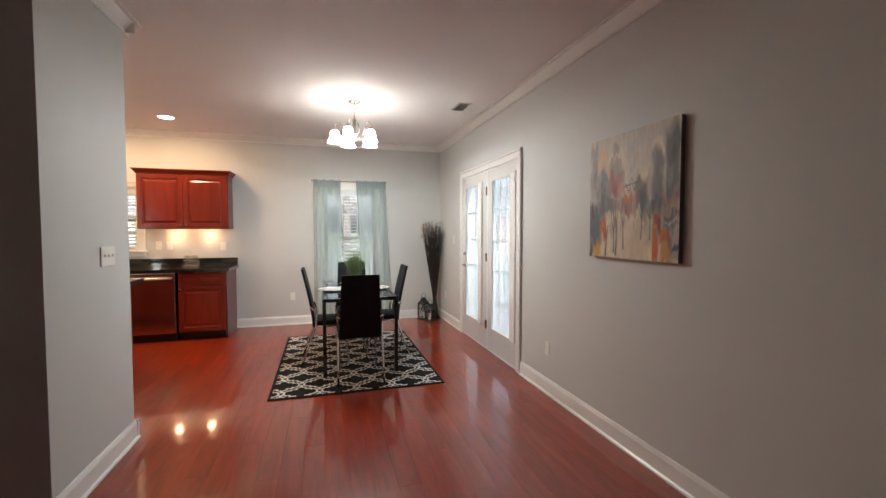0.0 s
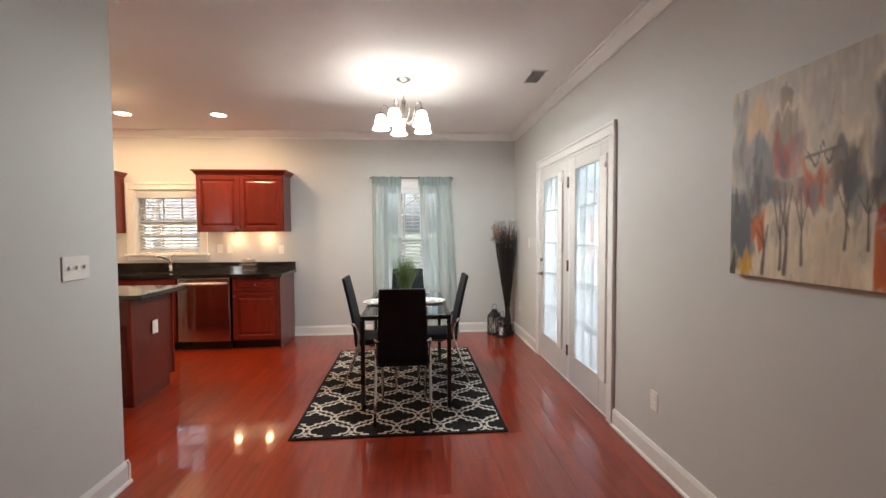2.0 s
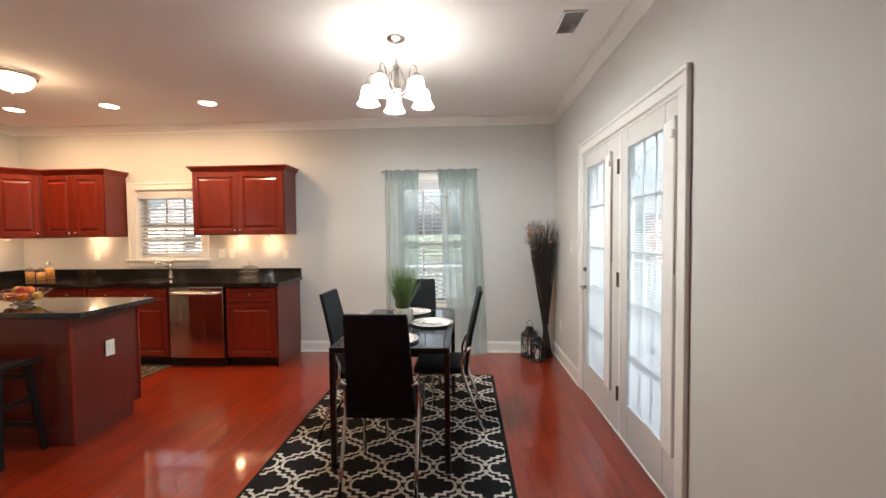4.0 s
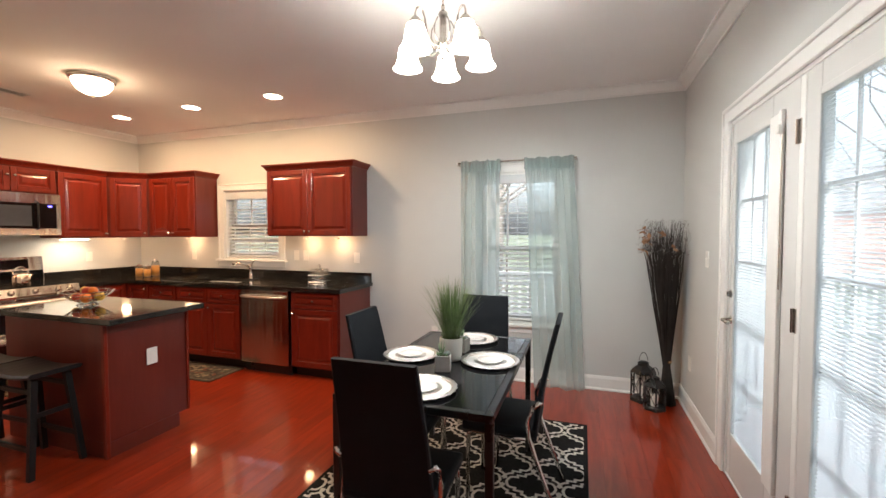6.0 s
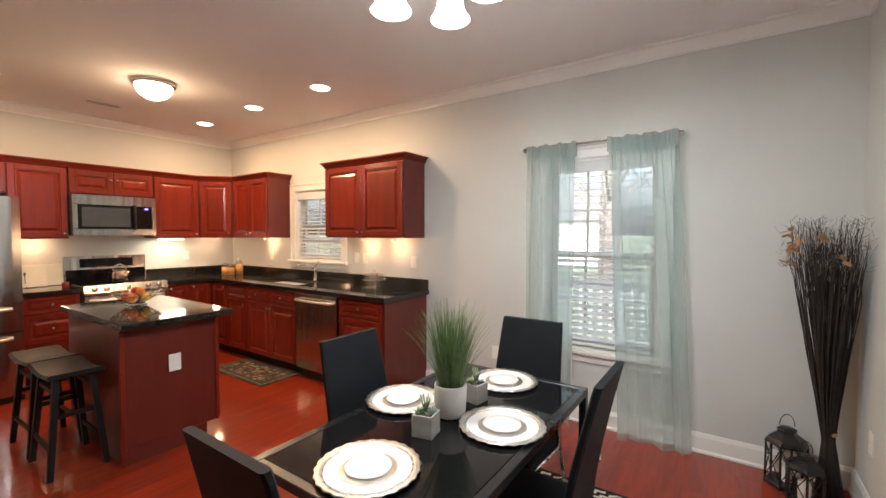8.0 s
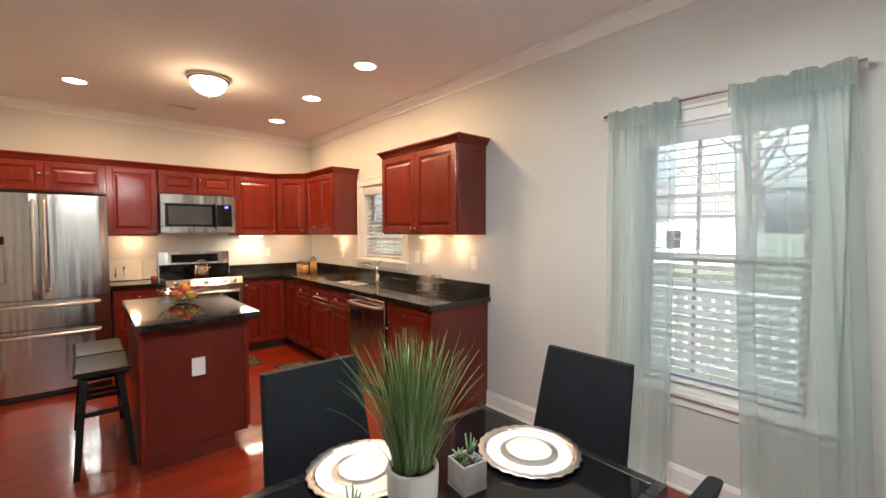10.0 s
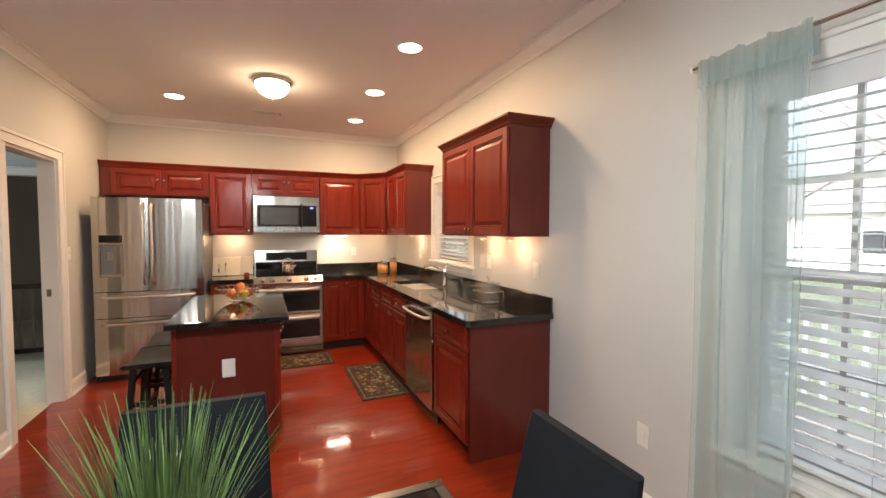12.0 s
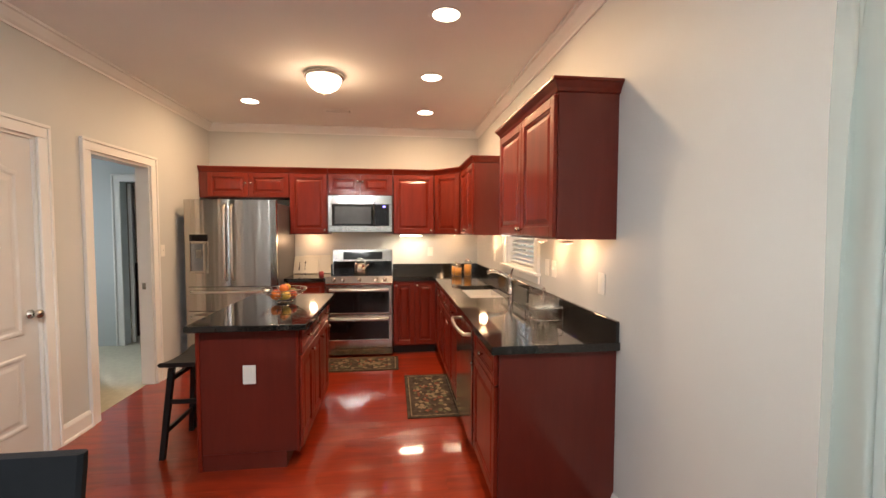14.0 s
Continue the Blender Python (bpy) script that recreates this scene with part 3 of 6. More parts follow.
def french_leaf(name, y0, y1, ga, gb, s0, s1, handle):
    """A glazed leaf in the east wall, glass from ga to gb and a raised blind channel from s0 to s1; local x runs towards -y, local -y faces the room."""
    w, mid = y1 - y0, (y0 + y1) / 2
    d = thing(name, R + 0.008, mid, 0.012, -90, "white glazed patio door leaf, closed, with built-in mini slats and a pane grid", "door", kind="structure")
    hw, h = w / 2, 2.062
    xa, xb, ca, cb = mid - gb, mid - ga, mid - s1, mid - s0
    g0, g1 = 0.258, 1.943
    b = B()
    box(b, -hw, xa, 0, 0.044, 0, h, 0.003)
    box(b, xb, hw, 0, 0.044, 0, h, 0.003)
    box(b, xa, xb, 0, 0.044, 0, g0, 0.003)
    box(b, xa, xb, 0, 0.044, g1, h, 0.003)
    part("leaf", b, "door", d)
    f = B()
    for x0, x1, z0, z1 in ((xa - 0.022, xa + 0.008, g0 - 0.022, g1 + 0.022), (xb - 0.008, ca - 0.0005, g0 - 0.022, g1 + 0.022), (xa + 0.008, xb - 0.008, g0 - 0.022, g0 + 0.008), (xa + 0.008, xb - 0.008, g1 - 0.008, g1 + 0.022)):
        box(f, x0, x1, -0.007, -0.001, z0, z1, 0.0025)
    part("glass_frame", f, "door", d, "raised moulding round the glass")
    for y in (0.004, 0.036):
        p = part("pane", box(B(), xa, xb, y, y + 0.003, g0, g1), "door_glass", d, "clear glass")
        p.visible_shadow = False
    g = B()
    gw, gh = xb - xa, g1 - g0
    for i in (1, 2):
        x = xa + gw * i / 3
        box(g, x - 0.009, x + 0.009, 0.029, 0.0355, g0, g1)
    for i in range(1, 5):
        z = g0 + gh * i / 5
        box(g, xa, xb, 0.0285, 0.035, z - 0.009, z + 0.009)
    part("muntin", g, "trim", d)
    me = mesh_of("slat", box(B(), xa + 0.004, xb - 0.004, -0.0065, 0.0065, -0.0005, 0.0005), "mini_slat")
    for i in range(int(gh / 0.0155)):
        s = new("slat", me)
        s.parent = d
        s.matrix_basis = pose(0, 0.018, g0 + 0.008 + i * 0.0155, 24, 0, 0)
    part("blind_channel", box(B(), ca, cb - 0.022, -0.016, -0.001, g0 - 0.01, g1 + 0.012, 0.003), "trim", d, "raised white blind channel")
    part("slider_track", box(B(), cb - 0.0215, cb, -0.020, -0.001, g0 - 0.01, g1 + 0.022, 0.003), "trim", d, "blind slider track")
    part("slider_rod", tube(B(), [(cb + 0.004, -0.014, 1.18), (cb + 0.004, -0.014, g1 - 0.09)], 0.0032, 6), "nickel", d, "thin grey blind slider rod")
    part("slider_knob", box(B(), cb - 0.018, cb + 0.010, -0.035, -0.0205, g1 - 0.085, g1 - 0.045, 0.004), "plastic", d, "small white slider knob")
    if handle:
        hx = -hw + 0.042
        k = B()
        lathe(k, [(0.0, -0.004), (0.026, -0.004), (0.026, 0.004), (0.0, 0.004)], 16)
        bmesh.ops.transform(k, matrix=pose(hx, -0.004, 0.925, 90, 0, 0), verts=k.verts)
        tube(k, [(hx, 0, 0.925), (hx, -0.045, 0.925), (hx + 0.015, -0.055, 0.925), (hx + 0.10, -0.052, 0.922)], 0.009, 8)
        part("door_handle", k, "nickel", d, "brushed nickel lever handle", smooth=True)
        k = B()
        lathe(k, [(0.0, -0.006), (0.024, -0.006), (0.024, 0.006), (0.0, 0.006)], 16)
        bmesh.ops.transform(k, matrix=pose(hx, -0.006, 1.075, 90, 0, 0), verts=k.verts)
        box(k, hx - 0.003, hx + 0.003, -0.03, -0.01, 1.06, 1.09, 0.002)
        part("deadbolt", k, "nickel", d)
    return d


french_leaf("door_1", 5.716, 6.481, 5.878, 6.370, 5.745, 5.868, False)
french_leaf("door_2", 6.529, 7.313, 6.783, 7.250, 6.652, 6.773, True)
astragal = B()
box(astragal, R + 0.006, R + 0.074, 6.4835, 6.5265, 0.02, 2.07, 0.003)
box(astragal, R + 0.002, R + 0.15, 5.714, 7.316, 0.0, 0.0115, 0.002)
single("door_mullion", astragal, "trim", "white centre post and sill of the patio doors", "door frame", "structure")
for z in (0.24, 1.03, 1.80):
    hb = B()
    tube(hb, [(R - 0.001, 6.528, z), (R - 0.001, 6.528, z + 0.10)], 0.0065, 8)
    box(hb, R + 0.002, R + 0.0055, 6.505, 6.527, z, z + 0.10)
    single("hinge", hb, "nickel", "brushed nickel hinge on the patio door", "hinge", "structure")


def closet_door():
    """A moulded two-panel door with an arched upper panel."""
    x0, x1 = CD[0] + 0.012, CD[1] - 0.012
    w = x1 - x0
    d = thing("door_3", x0, S - 0.02, 0.012, 180, "white two-panel interior door with an arched upper panel, closed", "door", kind="structure")
    h = 2.015
    part("leaf", box(B(), -w, 0, 0, 0.035, 0, h, 0.002), "door", d)

    def ring(z0, z1, arch):
        pts = [(-w + 0.11, z0), (-0.11, z0), (-0.11, z1)]
        n = 14
        for i in range(1, n):
            t = i / n
            x = -0.11 - (w - 0.22) * t
            pts.append((x, z1 + (arch * 0.5 * (1 - math.cos(2 * math.pi * t)) if arch else 0)))
        pts.append((-w + 0.11, z1))
        cx, cz = -w / 2, (z0 + z1) / 2
        bm = B()
        loops = []
        for inset, y in ((0, -0.0005), (0.008, -0.008), (0.022, -0.008), (0.034, -0.001), (0.05, -0.001), (0.07, -0.007)):
            fx, fz = 1 - 2 * inset / (w - 0.22), 1 - 2 * inset / (z1 - z0)
            loops.append([bm.verts.new((cx + (x - cx) * fx, y, cz + (z - cz) * fz)) for x, z in pts])
        for a, b in zip(loops, loops[1:]):
            for i in range(len(a)):
                j = (i + 1) % len(a)
                bm.faces.new((a[i], a[j], b[j], b[i]))
        bm.faces.new(loops[-1])
        return bm
    part("panel", ring(0.80, 1.80, 0.075), "door", d, "raised arched panel")
    part("panel", ring(0.22, 0.68, 0), "door", d, "raised lower panel")
    k = B()
    lathe(k, [(0.0, 0.0), (0.028, 0.0), (0.028, 0.008), (0.011, 0.014), (0.011, 0.034), (0.024, 0.042), (0.028, 0.055), (0.024, 0.066), (0.0, 0.07)], 18)
    bmesh.ops.transform(k, matrix=pose(-0.065, 0, 0.92, 90, 0, 0), verts=k.verts)
    part("door_handle", k, "nickel", d, "brushed nickel knob", smooth=True)
    return d


closet_door()
box_strike = box(B(), HD[0] + 0.018, HD[0] + 0.021, S - 0.085, S - 0.055, 0.90, 0.96)
single("strike_plate", box_strike, "nickel", "nickel strike plate on the doorway jamb", "strike plate", "structure")
# fill lamp added to brighten the hall, in the unseen south opening
lamp("AREA", "hall_fill_light", look((-0.5, 2.55, 1.45), (-0.5, 4.0, 1.2)), 2.8, (0.86, 0.94, 1.0), 0.78, None, 1.05)
casing("casing_landing", "y", -1.18, 1, 4.07, 4.85, 2.04)


# ---- cabinets ----
def cab_door(parent, x0, x1, z0, z1, y, knob=None, name="door"):
    """A raised-panel front; its face stands at y, towards -y."""
    f, w, h = 0.052 if z1 - z0 > 0.2 else 0.034, x1 - x0, z1 - z0
    b = B()
    box(b, x0, x0 + f, y, y + 0.02, z0, z1, 0.003)
    box(b, x1 - f, x1, y, y + 0.02, z0, z1, 0.003)
    box(b, x0 + f, x1 - f, y, y + 0.02, z1 - f, z1, 0.003)
    box(b, x0 + f, x1 - f, y, y + 0.02, z0, z0 + f, 0.003)
    d = part(name, b, "cherry" if h > w * 0.6 else "cherry_h", parent)
    p = B()
    loops = []
    for inset, yy in ((f - 0.002, y + 0.0165), (f + 0.003, y + 0.005), (f + 0.009, y + 0.005), (f + 0.012, y + 0.0135), (f + 0.018, y + 0.0135), (f + 0.042 if h > 0.2 else f + 0.02, y + 0.0035)):
        loops.append([p.verts.new(v) for v in ((x0 + inset, yy, z0 + inset), (x1 - inset, yy, z0 + inset), (x1 - inset, yy, z1 - inset), (x0 + inset, yy, z1 - inset))])
    for a, c in zip(loops, loops[1:]):
        for i in range(4):
            j = (i + 1) % 4
            p.faces.new((a[i], a[j], c[j], c[i]))
    p.faces.new(loops[-1])
    part("panel", p, "cherry" if h > w * 0.6 else "cherry_h", d)
    if knob:
        k = B()
        lathe(k, [(0.005, 0), (0.005, 0.010), (0.013, 0.016), (0.014, 0.022), (0.009, 0.027), (0.0, 0.028)], 12)
        bmesh.ops.transform(k, matrix=pose(knob[0], y, knob[1], 90, 0, 0), verts=k.verts)
        part("knob", k, "nickel", d, "brushed nickel knob", smooth=True)
    return d


def crown_on(parent, w, d, left, right, z):
    b = B()
    prof = [(0, 0), (0.012, 0.004), (0.018, 0.02), (0.036, 0.045), (0.045, 0.05), (0.045, 0.062), (0, 0.062)]
    xl, xr = (-0.0 if not left else 0), w
    loops = []
    for o, dz in prof:
        lx, rx = (-o if left else 0), (w + o if right else w)
        loops.append([b.verts.new(v) for v in ((lx, d, z + dz), (lx, -o, z + dz), (rx, -o, z + dz), (rx, d, z + dz))])
    for a, c in zip(loops, loops[1:]):
        for i in range(3):
            b.faces.new((a[i], a[i + 1], c[i + 1], c[i]))
    b.faces.new([l[0] for l in loops])
    b.faces.new([l[3] for l in loops])
    b.faces.new(loops[-1])
    part("crown", b, "cherry_h", parent, "moulded cabinet top rail")


def wall_cabinet(x, y, rz, w, z0, z1, doors, label, left=False, right=False, depth=0.31, filler=0.0):
    c = thing("wall_cabinet", x, y, 0, rz, label, "cabinet", "kitchen wall cabinets")
    part("body", box(B(), 0, w, 0.0, depth, z0, z1, 0.0015), "cherry_end", c)
    fw = (w - filler - 0.012) / doors
    for i in range(doors):
        a = filler + 0.006 + i * fw
        b = a + fw - 0.004
        kx = (b - 0.028 if i == 0 else a + 0.028) if doors == 2 else b - 0.028
        cab_door(c, a, b, z0 + 0.012, z1 - 0.02, -0.02, (kx, z0 + (0.05 if z1 - z0 > 0.4 else 0.17)))
    crown_on(c, w, depth, left, right, z1 - 0.012)
    return c


UF = W - 0.31          # back of the doors of the north wall's upper row
XF = F + 0.31
wall_cabinet(-0.43, UF, 0, 0.74, 1.405, 2.135, 2, "cherry-stained two-door wall cabinet with raised panels beside the sink window", right=True)
wall_cabinet(1.36, UF, 0, 1.06, 1.415, 2.14, 2, "large cherry-stained two-door wall cabinet at the end of the counter", True, True)
wall_cabinet(XF, S + 0.01, 90, 1.01, 1.825, 2.135, 2, "low cherry-stained two-door cabinet above the refrigerator", filler=0.09)
wall_cabinet(XF, 6.183, 90, 0.444, 1.40, 2.135, 1, "tall cherry-stained single-door wall cabinet beside the microwave")
wall_cabinet(XF, 6.63, 90, 0.767, 1.862, 2.135, 2, "low cherry-stained two-door cabinet above the microwave")
wall_cabinet(XF, 7.40, 90, 0.50, 1.40, 2.135, 1, "tall cherry-stained single-door wall cabinet beside the microwave")


def corner_cabinet():
    c = thing("wall_cabinet", F, W, 0, 0, "cherry-stained corner wall cabinet with an angled door", "cabinet", "kitchen wall cabinets")
    pts = [(0.001, -0.001), (0.001, -0.607), (0.31, -0.607), (0.618, -0.31), (0.618, -0.001)]
    part("body", extrude(B(), pts, "z", 1.40, 2.135), "cherry_end", c)
    hold = new("door_mount")
    hold.parent = c
    hold.matrix_basis = pose(0.31, -0.607, 0, 0, 0, 43.9)
    w = math.hypot(0.308, 0.297)
    bm = B()
    hold_m = hold.matrix_basis.copy()
    bpy.data.objects.remove(hold)
    before = set(bpy.data.objects)
    d = cab_door(c, 0.03, w - 0.03, 1.412, 2.115, -0.02, (w - 0.058, 1.45))
    for o in set(bpy.data.objects) - before:
        o.data.transform(hold_m)
    bm.free()
    b = B()
    prof = [(0, 0), (0.012, 0.004), (0.018, 0.02), (0.036, 0.045), (0.045, 0.05), (0.045, 0.062), (0, 0.062)]
    loops = []
    for o, dz in prof:
        k = o * 0.4142
        loops.append([b.verts.new((x, y, 2.123 + dz)) for x, y in ((0.31 + o, -0.607 - 0.0), (0.31 + o, -0.607 - k), (0.618 + k, -0.31 - o), (0.62, -0.31 - o), (0.62, -0.31), (0.31, -0.607))])
    for a, q in zip(loops, loops[1:]):
        for i in range(3):
            b.faces.new((a[i], a[i + 1], q[i + 1], q[i]))
    b.faces.new(loops[-1])
    part("crown", b, "cherry_h", c, "moulded cabinet top rail")


corner_cabinet()


def base_cabinet(x, y, rz, w, layout, label, depth=0.60, group="kitchen base cabinets", side=False, sink_in=False):
    """layout: columns of (width share, 'dd' two-part drawer over door, 'door', 'drawers')."""
    c = thing("base_cabinet", x, y, 0, rz, label, "cabinet", group)
    bd = box(B(), 0, w, 0.0, depth, 0.10, 0.66 if sink_in else 0.868, 0.0015)
    if sink_in:
        box(bd, 0, w, 0.0, 0.02, 0.6605, 0.868)
        box(bd, 0, 0.018, 0.0205, depth, 0.6605, 0.868)
        box(bd, w - 0.018, w, 0.0205, depth, 0.6605, 0.868)
    part("body", bd, "cherry_end", c)
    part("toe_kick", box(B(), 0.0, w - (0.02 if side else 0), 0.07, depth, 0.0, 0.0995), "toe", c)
    a = 0.005
    tot = sum(s for s, _, _ in layout)
    for share, kind, kside in layout:
        cw = (w - 0.01) * share / tot
        x0, x1 = a + 0.003, a + cw - 0.003
        kx = {"r": x1 - 0.028, "l": x0 + 0.028}[kside]
        if kind == "door":
            cab_door(c, x0, x1, 0.115, 0.855, -0.02, (kx, 0.81))
        elif kind == "dd":
            cab_door(c, x0, x1, 0.70, 0.855, -0.02, ((x0 + x1) / 2, 0.778), "drawer")
            cab_door(c, x0, x1, 0.115, 0.69, -0.02, (kx, 0.645))
        else:
            for z0, z1 in ((0.70, 0.855), (0.415, 0.69), (0.115, 0.405)):
                cab_door(c, x0, x1, z0, z1, -0.02, ((x0 + x1) / 2, (z0 + z1) / 2), "drawer")
        a += cw
    return c


BY = W - 0.60
BX = F + 0.60
base_cabinet(1.885, BY, 0, 0.545, [(1, "dd", "l")], "cherry-stained drawer-over-door base cabinet at the counter's end", side=True)
base_cabinet(0.345, BY, 0, 0.90, [(1, "dd", "r"), (1, "dd", "l")], "cherry-stained sink base cabinet with two doors", sink_in=True)
base_cabinet(-0.08, BY, 0, 0.423, [(1, "dd", "r")], "cherry-stained base cabinet with a drawer over a door")
base_cabinet(-0.44, BY, 0, 0.358, [(1, "door", "r")], "narrow cherry-stained corner base cabinet")
base_cabinet(BX, 7.395, 90, 0.50, [(1, "door", "l"), (1, "door", "l")], "cherry-stained base cabinet with two narrow doors beside the range")
base_cabinet(BX, 6.20, 90, 0.43, [(1, "drawers", "l")], "cherry-stained drawer cabinet between refrigerator and range")
single("cabinet_filler", box(B(), F + 0.001, -0.442, BY + 0.002, W - 0.001, 0.10, 0.868), "cherry", "cherry-stained corner filler under the worktop", "cabinet", "structure")
single("cabinet_end_panel", box(B(), 2.4305, 2.446, BY - 0.002, W - 0.001, 0.0, 0.868, 0.002), "cherry_end", "cherry-stained end panel of the counter run", "cabinet", "structure")

# worktops, with the sink's cut-out
SX0, SX1, SY0, SY1 = 0.375, 1.095, 8.02, 8.36
ct = B()
zc0, zc1, fe = 0.869, 0.909, BY - 0.045
gx, gy = (F + 0.001, BX + 0.045, SX0, SX1, 2.478), (7.392, fe, SY0, SY1, W - 0.0015)
cells = {(i, j) for i in range(4) for j in range(4) if (j > 0 or i == 0) and (i, j) != (2, 2)}
knots = {(i, j, z): ct.verts.new((gx[i], gy[j], z)) for z in (zc0, zc1) for i in range(5) for j in range(5) if cells & {(i, j), (i - 1, j), (i, j - 1), (i - 1, j - 1)}}
for i, j in sorted(cells):
    ring = [(i, j), (i + 1, j), (i + 1, j + 1), (i, j + 1)]
    for z in (zc0, zc1):
        ct.faces.new([knots[*p, z] for p in ring])
    for p, q, beside in zip(ring, ring[1:] + ring[:1], ((i, j - 1), (i + 1, j), (i, j + 1), (i - 1, j))):
        if beside not in cells:
            ct.faces.new([knots[*p, zc0], knots[*q, zc0], knots[*q, zc1], knots[*p, zc1]])
single("worktop", ct, "granite", "polished black granite worktop along the kitchen walls", "worktop")
single("worktop", box(B(), F + 0.001, BX + 0.045, 6.185, 6.632, zc0, zc1, 0.002), "granite", "short polished black granite worktop beside the refrigerator", "worktop")
bs = B()
box(bs, F + 0.022, 2.47, W - 0.021, W - 0.0015, zc1 + 0.0005, 1.012, 0.002)
box(bs, F + 0.0015, F + 0.021, 7.392, W - 0.0015, zc1 + 0.0005, 1.012, 0.002)
box(bs, F + 0.0015, F + 0.021, 6.185, 6.632, zc1 + 0.0005, 1.012, 0.002)
single("backsplash", bs, "granite", "low polished black granite upstand", "backsplash", "structure")


def sink():
    s = thing("sink", (SX0 + SX1) / 2, (SY0 + SY1) / 2, 0.868, 0, "stainless steel double-bowl undermount sink", "sink")
    hx, hy = (SX1 - SX0) / 2 + 0.006, (SY1 - SY0) / 2 + 0.006
    for a, b in ((-hx, -0.014), (0.014, hx)):
        bm = B()
        t = 0.004
        box(bm, a, b, -hy, hy, -0.14, -0.136)
        box(bm, a, a + t, -hy, hy, -0.1355, -0.001)
        box(bm, b - t, b, -hy, hy, -0.1355, -0.001)
        box(bm, a + t, b - t, -hy, -hy + t, -0.1355, -0.001)
        box(bm, a + t, b - t, hy - t, hy, -0.1355, -0.001)
        part("bowl", bm, "sinksteel", s)
    part("divider", box(B(), -0.0135, 0.0135, -hy, hy, -0.03, -0.012, 0.004), "sinksteel", s)


sink()


def faucet():
    f = thing("faucet", 0.915, 8.405, zc1, 0, "chrome single-lever kitchen faucet with a pull-out head", "faucet")
    b = lathe(B(), [(0.030, 0), (0.030, 0.008), (0.022, 0.016), (0.020, 0.10), (0.024, 0.13), (0.020, 0.165), (0.0, 0.172)], 18)
    part("body", b, "chrome", f, smooth=True)
    part("spout", tube(B(), [(0, 0, 0.125), (-0.02, -0.05, 0.165), (-0.045, -0.11, 0.190), (-0.065, -0.16, 0.195), (-0.078, -0.19, 0.178)], 0.014, 10, 0.019), "chrome", f, smooth=True)
    part("lever", tube(B(), [(0, 0, 0.168), (0.02, 0.0, 0.190), (0.06, 0.0, 0.225)], 0.007, 8), "chrome", f, smooth=True)


faucet()


# ---- appliances ----
def fridge():
    f = thing("refrigerator", -0.17, 5.262, 0, 90, "stainless steel french-door refrigerator with two bottom drawers and an ice dispenser", "refrigerator")
    w = 0.915
    part("body", box(B(), 0, w, 0.075, 0.84, 0.02, 1.735, 0.006), "steelside", f, "dark grey cabinet sides")

    def bowed(x0, x1, z0, z1, cut=None):
        bm = B()
        n = 8
        prof = []
        for i in range(n + 1):
            x = x0 + (x1 - x0) * i / n
            u = (x / w) * 2 - 1
            edge = 0.012 if i in (0, n) else 0
            prof.append((x, -0.028 * (1 - u * u) + edge))
        prof += [(x1, 0.07), (x0, 0.07)]
        return extrude(bm, prof, "z", z0, z1)
    for nm, x0, x1, z0, z1 in (("door", 0.003, w / 2 - 0.002, 0.865, 1.765), ("door", w / 2 + 0.002, w - 0.003, 0.865, 1.765), ("drawer", 0.003, w - 0.003, 0.612, 0.858), ("drawer", 0.003, w - 0.003, 0.06, 0.605)):
        d = part(nm, bowed(x0, x1, z0, z1), "steel", f, smooth=False)
        if nm == "door":
            hx = w / 2 + (-0.035 if x0 < 0.2 else 0.035)
            part("handle", tube(B(), [(hx, -0.03, 0.93), (hx, -0.068, 0.955), (hx, -0.075, 1.05), (hx, -0.075, 1.6), (hx, -0.068, 1.69), (hx, -0.03, 1.71)], 0.012, 10), "barsteel", d, "steel bar handle", smooth=True)
        else:
            hz = z1 - 0.045
            part("handle", tube(B(), [(0.08, -0.005, hz), (0.085, -0.06, hz), (0.2, -0.078, hz), (w / 2, -0.086, hz), (w - 0.2, -0.078, hz), (w - 0.085, -0.06, hz), (w - 0.08, -0.005, hz)], 0.012, 10), "barsteel", d, "steel bar handle", smooth=True)
    part("grille", box(B(), 0.01, w - 0.01, 0.01, 0.07, 0.005, 0.055), "blackmetal", f)
    q = B()
    box(q, 0.065, 0.245, -0.026, -0.004, 1.335, 1.405, 0.004)
    part("control_panel", q, "blackglass", f, "black dispenser controls")
    q = B()
    box(q, 0.06, 0.25, -0.030, -0.006, 1.005, 1.03, 0.004)
    box(q, 0.06, 0.075, -0.030, -0.006, 1.03, 1.325, 0.004)
    box(q, 0.235, 0.25, -0.030, -0.006, 1.03, 1.325, 0.004)
    box(q, 0.075, 0.235, -0.030, -0.006, 1.31, 1.325, 0.004)
    part("dispenser_frame", q, "nickel", f)
    part("dispenser_recess", box(B(), 0.076, 0.234, -0.0185, -0.010, 1.031, 1.309), "dispenser", f, "bright lined dispenser recess")
    part("paddle", box(B(), 0.125, 0.185, -0.032, -0.019, 1.16, 1.25, 0.004), "steel", f)


fridge()


